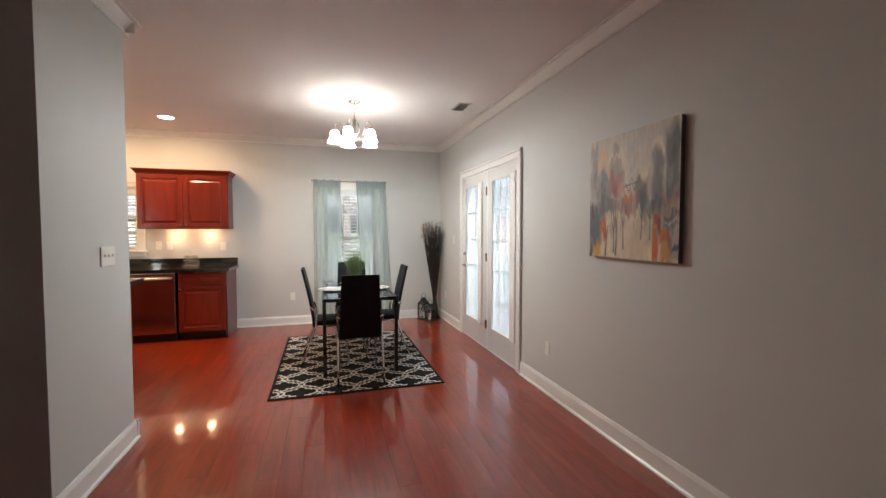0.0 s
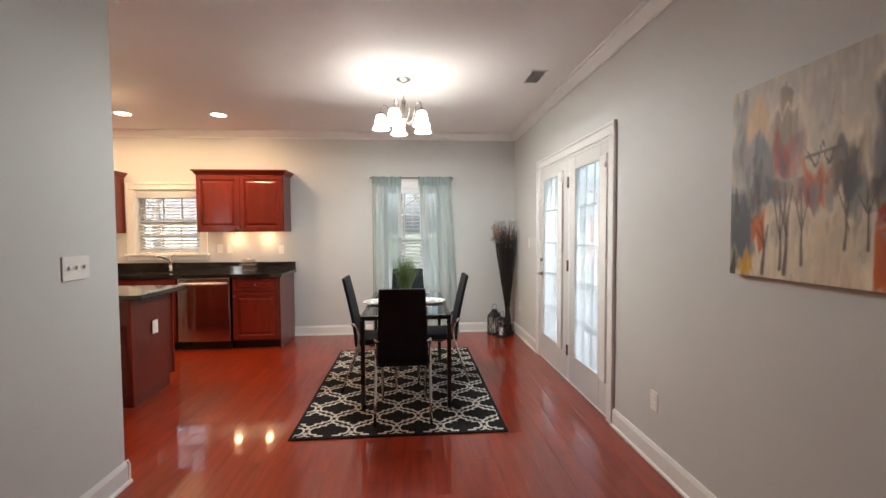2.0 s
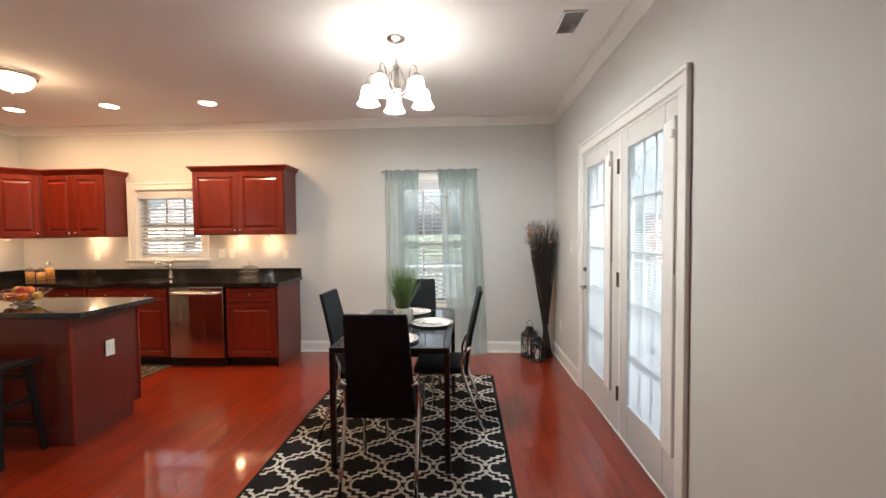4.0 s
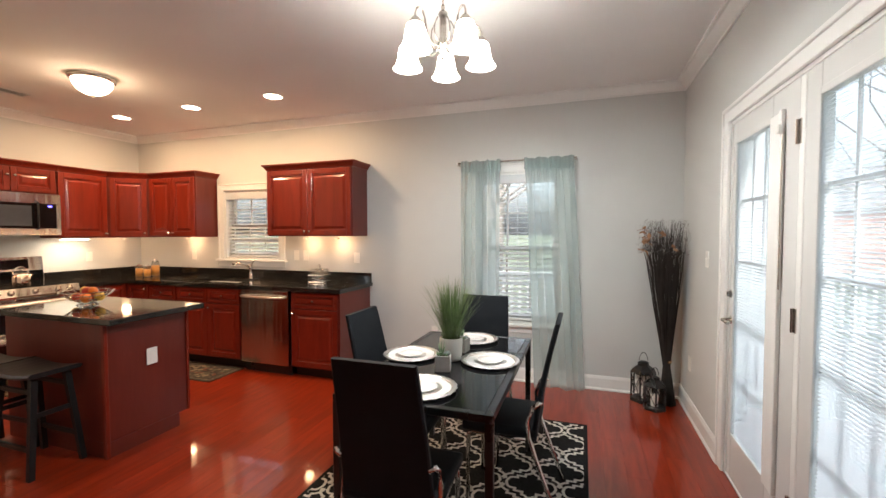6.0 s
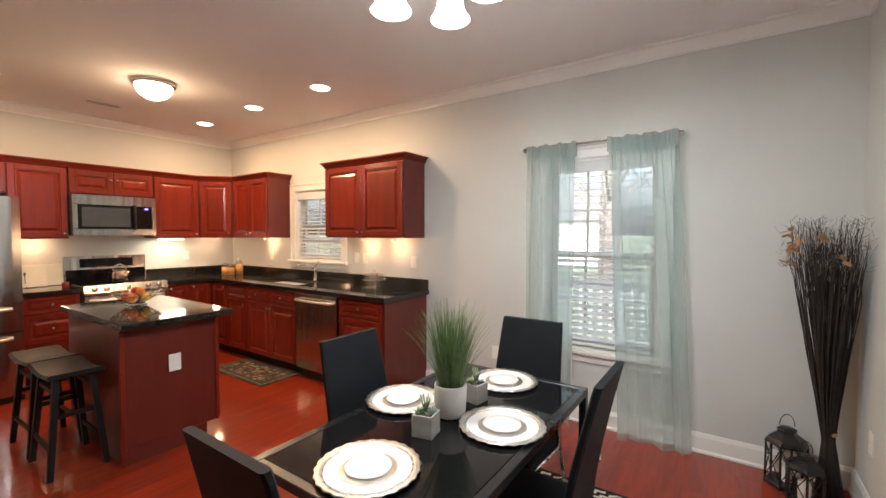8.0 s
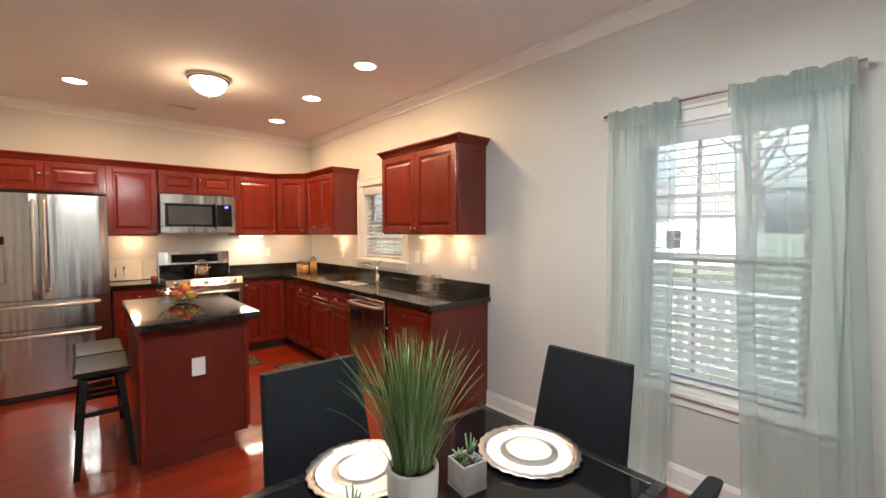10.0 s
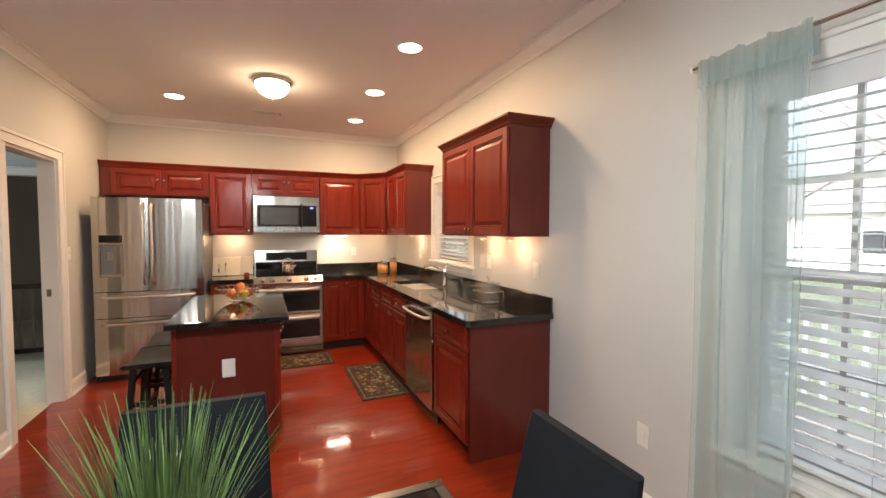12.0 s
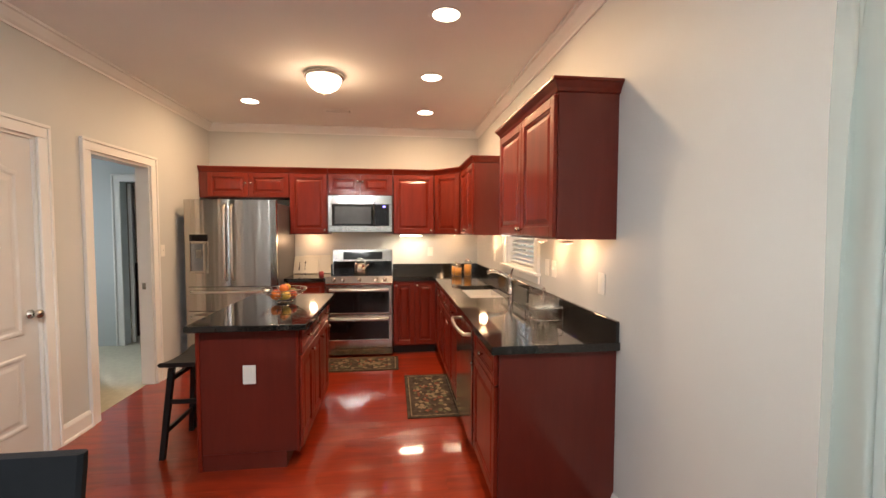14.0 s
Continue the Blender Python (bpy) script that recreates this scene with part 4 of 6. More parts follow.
def range_stove():
    r = thing("range", -0.40, 6.64, 0, 90, "stainless steel double-oven electric range with a black glass cooktop", "stove")
    w = 0.748
    part("body", box(B(), 0.002, w - 0.002, 0.03, 0.60, 0.02, 0.90, 0.003), "steelside", r)
    part("cooktop", box(B(), 0.0, w, 0.03, 0.585, 0.9005, 0.922, 0.004), "blackglass", r, "black glass cooktop")
    c = extrude(B(), [(-0.012, 0.83), (0.029, 0.83), (0.029, 0.925), (0.012, 0.925), (-0.018, 0.85)], "x", 0, w)
    part("control_strip", c, "steel", r)
    for i, x in enumerate((0.09, 0.19, 0.374, 0.56, 0.66)):
        k = lathe(B(), [(0.024, 0), (0.024, 0.014), (0.019, 0.024), (0.0, 0.025)], 16)
        bmesh.ops.transform(k, matrix=pose(x, -0.002, 0.886, 66, 0, 0), verts=k.verts)
        part("knob", k, "nickel", r, smooth=True)
    for z0, z1, hz in ((0.49, 0.822, 0.775), (0.10, 0.483, 0.447)):
        d = B()
        t = 0.036
        zt = z1 - 0.075
        box(d, 0.004, 0.004 + t, -0.012, 0.029, z0, z1, 0.003)
        box(d, w - 0.004 - t, w - 0.004, -0.012, 0.029, z0, z1, 0.003)
        box(d, 0.004 + t, w - 0.004 - t, -0.012, 0.029, zt, z1, 0.003)
        box(d, 0.004 + t, w - 0.004 - t, -0.012, 0.029, z0, z0 + (0.02 if z0 > 0.3 else 0.10), 0.003)
        dd = part("oven_door", d, "steel", r)
        part("window", box(B(), 0.004 + t, w - 0.004 - t, -0.008, 0.02, z0 + (0.02 if z0 > 0.3 else 0.10), zt), "blackglass", dd, "black oven glass")
        part("handle", tube(B(), [(0.05, -0.01, hz), (0.052, -0.048, hz), (0.15, -0.058, hz), (w - 0.15, -0.058, hz), (w - 0.052, -0.048, hz), (w - 0.05, -0.01, hz)], 0.012, 10), "barsteel", dd, "steel bar handle", smooth=True)
    part("kick_drawer", box(B(), 0.004, w - 0.004, -0.006, 0.029, 0.025, 0.095, 0.003), "steel", r)
    part("backguard", extrude(B(), [(0.575, 0.9225), (0.64, 0.9225), (0.64, 1.20), (0.60, 1.20), (0.585, 1.06)], "x", 0, w), "steel", r)
    part("backguard_lower", box(B(), 0.01, w - 0.01, 0.565, 0.5745, 0.9225, 1.055, 0.002), "blackglass", r)
    part("display", extrude(B(), [(0.583, 1.075), (0.596, 1.172), (0.5925, 1.173), (0.5795, 1.076)], "x", 0.13, 0.62), "blackglass", r, "black control display")


range_stove()


def microwave():
    m = thing("microwave", F + 0.395, 6.638, 1.43, 90, "stainless steel over-the-range microwave with a black window", "microwave")
    w, h = 0.752, 0.43
    part("body", box(B(), 0, w, 0.02, 0.392, 0, h, 0.003), "steelside", m)
    f = B()
    box(f, 0, w, 0, 0.0195, h - 0.105, h, 0.003)
    box(f, 0, w, 0, 0.0195, 0, 0.07, 0.003)
    box(f, 0, 0.045, 0, 0.0195, 0.07, h - 0.105, 0.003)
    box(f, w - 0.04, w, 0, 0.0195, 0.07, h - 0.105, 0.003)
    part("front", f, "steel", m)
    part("window", box(B(), 0.045, 0.54, 0.004, 0.0195, 0.07, h - 0.105), "blackglass", m, "black glass door")
    part("window_screen", box(B(), 0.075, 0.50, 0.0015, 0.0035, 0.095, h - 0.13), "screen", m, "grey perforated window")
    part("keypad", box(B(), 0.542, w - 0.04, 0.003, 0.0195, 0.07, h - 0.105), "blackglass", m)
    part("clock_display", box(B(), 0.638, 0.672, 0.0015, 0.0029, h - 0.138, h - 0.122), "clock", m, "blue digital clock")
    part("handle", tube(B(), [(0.535, 0, 0.055), (0.535, -0.035, 0.07), (0.535, -0.04, 0.2), (0.535, -0.035, h - 0.095), (0.535, 0, h - 0.08)], 0.009, 10), "blackmetal", m, "black bar handle", smooth=True)


microwave()


def dishwasher():
    d = thing("dishwasher", 1.262, BY - 0.022, 0, 0, "stainless steel built-in dishwasher with a curved bar handle", "dishwasher")
    w = 0.605
    part("body", box(B(), 0.006, w - 0.006, 0.03, 0.59, 0.10, 0.862), "steelside", d)
    part("door", box(B(), 0.004, w - 0.004, -0.008, 0.029, 0.105, 0.862, 0.006, 2), "steel", d)
    part("handle", tube(B(), [(0.045, -0.006, 0.80), (0.05, -0.045, 0.80), (0.15, -0.060, 0.80), (w / 2, -0.066, 0.80), (w - 0.15, -0.060, 0.80), (w - 0.05, -0.045, 0.80), (w - 0.045, -0.006, 0.80)], 0.012, 10), "barsteel", d, "curved steel bar handle", smooth=True)
    part("kick_plate", box(B(), 0.006, w - 0.006, 0.05, 0.07, 0.0, 0.098), "blackmetal", d)


dishwasher()


# ---- island ----
def island():
    i = thing("kitchen_island", 0, 0, 0, 0, "cherry-stained kitchen island cabinet with drawers over doors on one side", "cabinet")
    x0, x1, y0, y1 = 0.77, 1.79, 6.245, 6.845
    part("body", box(B(), x0, x1, y0, y1 - 0.02, 0.10, 0.868, 0.002), "cherry_end", i)
    b = B()
    box(b, x0 + 0.005, x1 - 0.001, y0 + 0.001, y1 - 0.10, 0.0, 0.0995)
    part("base", b, "cherry_end", i)
    b = B()
    for a, c in ((y0 - 0.004, y0 + 0.014), (y1 - 0.036, y1 - 0.018)):
        part("corner_post", box(B(), x1 + 0.0005, x1 + 0.010, a, c, 0.0 if a < 6.5 else 0.10, 0.868, 0.002), "cherry", i)
    box(b, x1 - 0.02, x1 + 0.010, y0 - 0.010, y0 - 0.0045, 0.0, 0.868, 0.002)
    part("edge_strip", b, "cherry", i)
    before = set(bpy.data.objects)
    w = x1 - x0 - 0.01
    cw = w / 3
    for k in range(3):
        a = 0.003 + k * cw
        c = a + cw - 0.006
        cab_door(i, a, c, 0.70, 0.855, 0, ((a + c) / 2, 0.778), "drawer")
        cab_door(i, a, c, 0.115, 0.69, 0, (c - 0.03, 0.645))
    m = pose(x1 - 0.005, y1, 0, 0, 0, 180)
    for o in set(bpy.data.objects) - before:
        o.data.transform(m)


island()
single("island_worktop", box(B(), 0.72, 1.89, 6.215, 6.895, zc0, zc1, 0.006, 2), "granite", "polished black granite top of the kitchen island", "worktop")


# ---- wall plates ----
def plate(x, y, z, rz, w, kind, label):
    p = thing("switch_plate" if kind == "switch" else "outlet", x, y, z, rz, label, "light switch" if kind == "switch" else "outlet")
    part("plate", box(B(), -w / 2, w / 2, -0.006, 0, -0.0575, 0.0575, 0.002), "plastic", p)
    n = max(1, round((w - 0.024) / 0.046))
    for i in range(n):
        cx = (i - (n - 1) / 2) * 0.046
        if kind == "switch":
            part("toggle", box(B(), cx - 0.005, cx + 0.005, -0.014, -0.0062, -0.004, 0.012, 0.001), "plastic", p)
        else:
            for dz in (-0.02, 0.02):
                part("socket", box(B(), cx - 0.016, cx + 0.016, -0.0085, -0.0062, dz - 0.014, dz + 0.014, 0.002), "plastic", p)


plate(1.49, W, 1.19, 0, 0.07, "outlet", "white plastic outlet above the counter")
plate(1.62, W, 1.19, 0, 0.07, "switch", "white plastic light switch above the counter")
plate(2.285, W, 1.175, 0, 0.07, "outlet", "white plastic outlet above the counter's end")
plate(-0.09, W, 1.17, 0, 0.07, "outlet", "white plastic outlet above the counter near the corner")
plate(3.20, W, 0.42, 0, 0.07, "outlet", "white plastic outlet low on the dining wall")
plate(F, 7.88, 1.17, 90, 0.07, "outlet", "white plastic outlet above the counter beside the range")
plate(R, 5.117, 0.385, -90, 0.07, "outlet", "white plastic outlet low on the wall beside the patio door")
plate(R, 7.76, 1.26, -90, 0.07, "switch", "white plastic light switch beside the patio door")
plate(R, 8.20, 0.40, -90, 0.07, "outlet", "white plastic outlet low in the dining corner")
plate(PX, 4.885, 1.235, 90, 0.163, "switch", "white plastic three-gang light switch")
plate(0.05, S, 1.25, 180, 0.07, "switch", "white plastic light switch beside the doorway")
plate(1.80, 6.54, 0.59, 90, 0.075, "outlet", "white plastic outlet on the island's end panel")


# ---- ceiling fixtures ----
def can_light(x, y):
    c = thing("recessed_light", x, y, C, 0, "lit recessed ceiling light with a white trim ring", "ceiling light", "recessed ceiling lights")
    part("trim_ring", lathe(B(), [(0.078, -0.001), (0.098, -0.001), (0.095, -0.006), (0.080, -0.006)], 28, closed=True), "trim", c, smooth=False)
    part("lens", lathe(B(), [(0.0, -0.006), (0.077, -0.002)], 24), "lens", c, "glowing lens")
    lamp("AREA", "can_lamp", pose(x, y, C - 0.008), CAN, WARM, 0.14)


for x, y in ((1.865, 7.72), (0.83, 7.725), (-0.23, 7.755), (-0.035, 5.983)):
    can_light(x, y)


def dome_light():
    d = thing("dome_light", 0.795, 6.84, C, 0, "lit frosted dome ceiling light with a nickel rim", "ceiling light")
    part("rim", lathe(B(), [(0.14, -0.001), (0.165, -0.008), (0.160, -0.03), (0.140, -0.04), (0.135, -0.03)], 32, closed=True), "nickel", d, "brushed nickel rim", smooth=True)
    part("bowl", lathe(B(), [(0.138, -0.03), (0.132, -0.07), (0.105, -0.11), (0.06, -0.137), (0.0, -0.145)], 32), "dome", d, "glowing frosted bowl", smooth=True)
    part("finial", lathe(B(), [(0.0, -0.17), (0.010, -0.162), (0.010, -0.148), (0.0, -0.144)], 12), "nickel", d, smooth=True)


dome_light()
lamp("POINT", "dome_lamp", pose(0.795, 6.84, C - 0.25), DOME, WARM, 0.12)


def vent(x, y, w, d, rz):
    v = thing("ceiling_vent", x, y, C, rz, "white slatted ceiling air vent", "vent")
    b = B()
    for a0, a1, b0, b1 in ((-w / 2, w / 2, -d / 2, -d / 2 + 0.018), (-w / 2, w / 2, d / 2 - 0.018, d / 2), (-w / 2, -w / 2 + 0.018, -d / 2 + 0.018, d / 2 - 0.018), (w / 2 - 0.018, w / 2, -d / 2 + 0.018, d / 2 - 0.018)):
        box(b, a0, a1, b0, b1, -0.008, -0.001, 0.002)
    part("frame", b, "trim", v)
    part("backing", box(B(), -w / 2 + 0.018, w / 2 - 0.018, -d / 2 + 0.018, d / 2 - 0.018, -0.0025, -0.0012), "rail_paint", v, "grey duct opening")
    n = int((d - 0.036) / 0.014)
    for i in range(n):
        yy = -d / 2 + 0.025 + i * 0.014
        part("slat", extrude(B(), [(yy - 0.004, -0.008), (yy - 0.003, -0.0085), (yy + 0.005, -0.003), (yy + 0.004, -0.0028)], "x", -w / 2 + 0.018, w / 2 - 0.018), "trim", v)


vent(5.11, 6.36, 0.15, 0.30, 0)
vent(-0.29, 6.81, 0.15, 0.30, 0)


def chandelier():
    c = thing("chandelier", 3.975, 6.485, C, 0, "brushed nickel five-arm chandelier with lit frosted bell shades", "chandelier")
    part("canopy", lathe(B(), [(0.066, -0.001), (0.062, -0.012), (0.03, -0.028), (0.008, -0.034), (0.0, -0.034)], 24), "nickel", c, smooth=True)
    b = B()
    z = -0.034
    k = 0
    while z > -0.155:
        pts = []
        for i in range(9):
            a = 2 * math.pi * i / 8
            u, v = 0.007 * math.cos(a), 0.014 * math.sin(a)
            pts.append((u if k % 2 else 0, 0 if k % 2 else u, z - 0.013 + v))
        tube(b, pts, 0.002, 5)
        z -= 0.022
        k += 1
    part("chain", b, "nickel", c)
    part("hub", lathe(B(), [(0.0, -0.15), (0.008, -0.152), (0.010, -0.165), (0.006, -0.175), (0.020, -0.185), (0.024, -0.195), (0.017, -0.21), (0.017, -0.31), (0.026, -0.325), (0.028, -0.35), (0.018, -0.38), (0.012, -0.395), (0.016, -0.41), (0.0, -0.425)], 18), "nickel", c, smooth=True)
    arm, cup, shade = None, None, None
    for i in range(5):
        a = radians(90 + 72 * i + 14)
        ca, sa = math.cos(a), math.sin(a)

        def p(r, z):
            return (r * ca, r * sa, z)
        part("arm", tube(B(), [p(0.02, -0.37), p(0.06, -0.390), p(0.10, -0.370), p(0.125, -0.31), p(0.135, -0.262), p(0.150, -0.236), p(0.172, -0.228), p(0.191, -0.240), p(0.20, -0.265), p(0.20, -0.292)], 0.005, 8), "nickel", c, "curved nickel arm", smooth=True)
        part("scroll", tube(B(), [p(0.022, -0.345), p(0.050, -0.335), p(0.066, -0.30), p(0.062, -0.262), p(0.048, -0.236), p(0.040, -0.222)], 0.0045, 6, 0.003), "nickel", c, "small curled nickel spur", smooth=True)
        part("cup", lathe(B(), [(0.0, -0.284), (0.014, -0.286), (0.026, -0.302), (0.027, -0.318), (0.0, -0.320)], 16, *p(0.20, 0)[:2]), "nickel", c, smooth=True)
        part("shade", lathe(B(), [(0.026, -0.313), (0.040, -0.322), (0.047, -0.345), (0.053, -0.388), (0.063, -0.418), (0.078, -0.437), (0.076, -0.438), (0.060, -0.416), (0.050, -0.386), (0.044, -0.345), (0.037, -0.326), (0.024, -0.317)], 24, *p(0.20, 0)[:2], closed=True), "shade", c, "glowing frosted bell shade", smooth=True)
        lamp("POINT", "chandelier_lamp", pose(3.975 + 0.20 * ca, 6.485 + 0.20 * sa, C - 0.43), CHAND, CLEAR, 0.03)


chandelier()


def strip_light(x, y, rz, w, bright, name="cabinet_strip_light"):
    s = thing(name, x, y, 1.399, rz, "lit under-cabinet light fixture", "under-cabinet light", "under-cabinet lights")
    part("housing", box(B(), -w / 2, w / 2, -0.03, 0.03, -0.014, 0, 0.002), "plastic", s)
    part("diffuser", box(B(), -w / 2 + 0.01, w / 2 - 0.01, -0.02 if bright else -0.010, 0.02 if bright else 0.010, -0.022, -0.0145, 0.002), "tube" if bright else "plastic", s, "glowing diffuser" if bright else "")
    if bright:
        lamp("AREA", "strip_lamp", pose(x, y, 1.372, 0, 0, rz), STRIP, SOFTWARM, w, None, 0.04)
    else:
        lamp("POINT", "puck_lamp", pose(x, y, 1.330), PUCK, (1.0, 0.60, 0.32), 0.045)


strip_light(F + 0.20, 7.62, 90, 0.28, True)
strip_light(-0.05, W - 0.13, 0, 0.05, False)
strip_light(1.72, W - 0.13, 0, 0.05, False)
strip_light(2.12, W - 0.13, 0, 0.05, False)
strip_light(F + 0.14, 6.41, 90, 0.07, False)
strip_light(F + 0.22, 8.15, 45, 0.07, False)


# ---- dining set ----
RX0, RX1, RY0, RY1 = 3.195, 4.70, 5.58, 7.70


def dining_rug():
    r = thing("dining_rug", 0, 0, 0, 0, "black woven area rug with an off-white trellis pattern", "rug")
    part("rug_base", box(B(), RX0, RX1, RY0, RY1, 0.0005, 0.009, 0.003), "rugblack", r)
    px, py, m = 0.3135, 0.372, 0.026
    half_edge = [(1.0, 0.0), (0.965, 0.11), (0.935, 0.20), (0.875, 0.29), (0.79, 0.35), (0.69, 0.375), (0.635, 0.375), (0.635, 0.50)]
    edge = half_edge + [(1 - u, 1 - v) for u, v in reversed(half_edge)]
    cell = []
    for pts in (edge, [(-u, v) for u, v in reversed(edge)], [(-u, -v) for u, v in edge], [(u, -v) for u, v in reversed(edge)]):
        cell += [Vector((u * px / 2, v * py / 2)) for u, v in pts[:-1]]

    def inset(pts, d):
        """The closed outline moved inwards by d."""
        out = []
        for i, p in enumerate(pts):
            e0, e1 = (p - pts[i - 1]).normalized(), (pts[(i + 1) % len(pts)] - p).normalized()
            n0, n1 = Vector((-e0.y, e0.x)), Vector((-e1.y, e1.x))
            out.append(p + (n0 + n1) * d / max(0.4, 1 + n0.dot(n1)))
        return out
    outer, inner = inset(cell, 0.010), inset(cell, 0.026)

    def clampp(x, y):
        return (min(max(x, RX0 + m), RX1 - m), min(max(y, RY0 + m), RY1 - m))
    for half in (0, 0.5):
        for i in range(-2, 5):
            for j in range(-1, 7):
                x, y = 3.448 + (i + half) * px, 5.69 + (j + half) * py
                if not (RX0 - px / 2 < x < RX1 + px / 2 and RY0 - py / 2 < y < RY1 + py / 2):
                    continue
                b = B()
                vo = [b.verts.new((*clampp(x + p.x, y + p.y), 0.0105)) for p in outer]
                vi = [b.verts.new((*clampp(x + p.x, y + p.y), 0.0105)) for p in inner]
                for k in range(len(vo)):
                    l = (k + 1) % len(vo)
                    b.faces.new((vo[k], vo[l], vi[l], vi[k]))
                bmesh.ops.delete(b, geom=[f for f in b.faces if f.calc_area() < 1e-7], context="FACES")
                if b.faces:
                    part("trellis_cell", b, "rugwhite", r, "off-white woven trellis outline")
                else:
                    b.free()


dining_rug()


def table():
    t = thing("dining_table", 3.987, 6.597, 0.009, 0, "black rectangular dining table with an inset glass top", "table")
    hx, hy, z1 = 0.352, 0.612, 0.741
    f = B()
    box(f, -hx, -hx + 0.032, -hy, hy, z1 - 0.032, z1, 0.002)
    box(f, hx - 0.032, hx, -hy, hy, z1 - 0.032, z1, 0.002)
    box(f, -hx + 0.032, hx - 0.032, -hy, -hy + 0.032, z1 - 0.032, z1, 0.002)
    box(f, -hx + 0.032, hx - 0.032, hy - 0.032, hy, z1 - 0.032, z1, 0.002)
    part("frame", f, "blackmetal", t)
    part("tabletop", box(B(), -hx + 0.034, hx - 0.034, -hy + 0.034, hy - 0.034, z1 - 0.010, z1 - 0.001, 0.002), "blackglass", t, "black glass top")
    for sx in (-1, 1):
        for sy in (-1, 1):
            part("leg", box(B(), sx * hx, sx * (hx - 0.032), sy * hy, sy * (hy - 0.032), 0.0, z1 - 0.0325, 0.002), "blackmetal", t)
    return t


table()


def chair(x, y, rz):
    c = thing("dining_chair", x, y, 0.009, rz, "black leather high-back dining chair with curved chrome legs", "chair", "chairs round the table")
    b = box(B(), -0.195, 0.195, -0.19, 0.20, 0.405, 0.455, 0.018, 2)
    part("seat", b, "leather", c, smooth=True)
    b = B()
    rows = [(-0.172, 0.395, 0.189), (-0.176, 0.45, 0.189), (-0.188, 0.55, 0.187), (-0.212, 0.68, 0.181), (-0.245, 0.83, 0.174), (-0.275, 0.955, 0.168), (-0.283, 0.985, 0.165)]
    prev = None
    for yy, z, hw in rows:
        ring = [b.verts.new(v) for v in ((-hw, yy - 0.007, z), (-hw + 0.008, yy - 0.013, z), (hw - 0.008, yy - 0.013, z), (hw, yy - 0.007, z), (hw, yy + 0.007, z), (hw - 0.008, yy + 0.013, z), (-hw + 0.008, yy + 0.013, z), (-hw, yy + 0.007, z))]
        if prev:
            for i in range(8):
                j = (i + 1) % 8
                b.faces.new((prev[i], prev[j], ring[j], ring[i]))
        else:
            b.faces.new(ring)
        prev = ring
    b.faces.new(prev)
    part("backrest", b, "leather", c)
    for s in (-1, 1):
        x0 = s * 0.202
        part("leg", tube(B(), [(s * 0.180, -0.205, 0.585), (x0, -0.200, 0.60), (x0, -0.170, 0.57), (x0, -0.145, 0.50), (x0, -0.150, 0.42), (x0, -0.180, 0.33), (x0, -0.235, 0.18), (x0, -0.300, 0.0)], 0.0115, 10), "chrome", c, "curved chrome rear leg", smooth=True)
        part("leg", tube(B(), [(s * 0.17, 0.15, 0.405), (s * 0.175, 0.165, 0.38), (s * 0.178, 0.17, 0.0)], 0.0115, 10), "chrome", c, "chrome front leg", smooth=True)
        part("side_rail", tube(B(), [(x0, -0.135, 0.41), (s * 0.19, -0.05, 0.395), (s * 0.17, 0.15, 0.395)], 0.009, 8), "chrome", c, smooth=True)
    return c


first = chair(3.965, 6.02, 0)
for x, y, rz in ((3.99, 7.11, 180), (4.26, 6.715, 90), (3.72, 6.59, -90)):
    copy_thing(first, pose(x, y, 0.009, 0, 0, rz))

TZ = 0.750


def place_setting(x, y, rz):
    c = thing("charger_plate", x, y, TZ, rz, "white charger plate with a scalloped beaded silver edge", "plate", "place settings on the table")
    part("rim", lathe(B(), [(0.132, 0.009), (0.150, 0.012), (0.157, 0.0125), (0.1545, 0.0165), (0.150, 0.0145), (0.146, 0.0158), (0.139, 0.0145), (0.134, 0.0125)], 168, wave=0.016, waves=24, closed=True), "silver", c, "scalloped beaded silver rim", smooth=True)
    beads = B()
    for i in range(48):
        a = 2 * math.pi * i / 48
        lathe(beads, [(0.0, 0.0135), (0.0035, 0.0150), (0.0, 0.0182)], 5, 0.1435 * math.cos(a), 0.1435 * math.sin(a))
    part("beading", beads, "silver", c, "raised silver beads")
    part("plate", lathe(B(), [(0.0, 0.0005), (0.100, 0.0005), (0.126, 0.006), (0.1315, 0.0085), (0.131, 0.0115), (0.122, 0.0105), (0.100, 0.007), (0.0, 0.007)], 96, wave=0.004, waves=24), "white", c, smooth=True)
    part("band", lathe(B(), [(0.060, 0.0072), (0.088, 0.0075), (0.088, 0.0088), (0.060, 0.0085)], 48, closed=True), "silver", c, "silver band")
    s = thing("side_plate", x, y, TZ + 0.0090, 0, "small round white plate on the charger", "plate", "small plates on the table")
    part("plate", lathe(B(), [(0.0, 0.0), (0.046, 0.0), (0.070, 0.006), (0.068, 0.008), (0.045, 0.0035), (0.0, 0.004)], 40), "white", s, smooth=True)


for x, y in ((3.985, 6.155), (4.19, 6.63), (3.74, 6.61), (3.99, 7.052)):
    place_setting(x, y, 11)


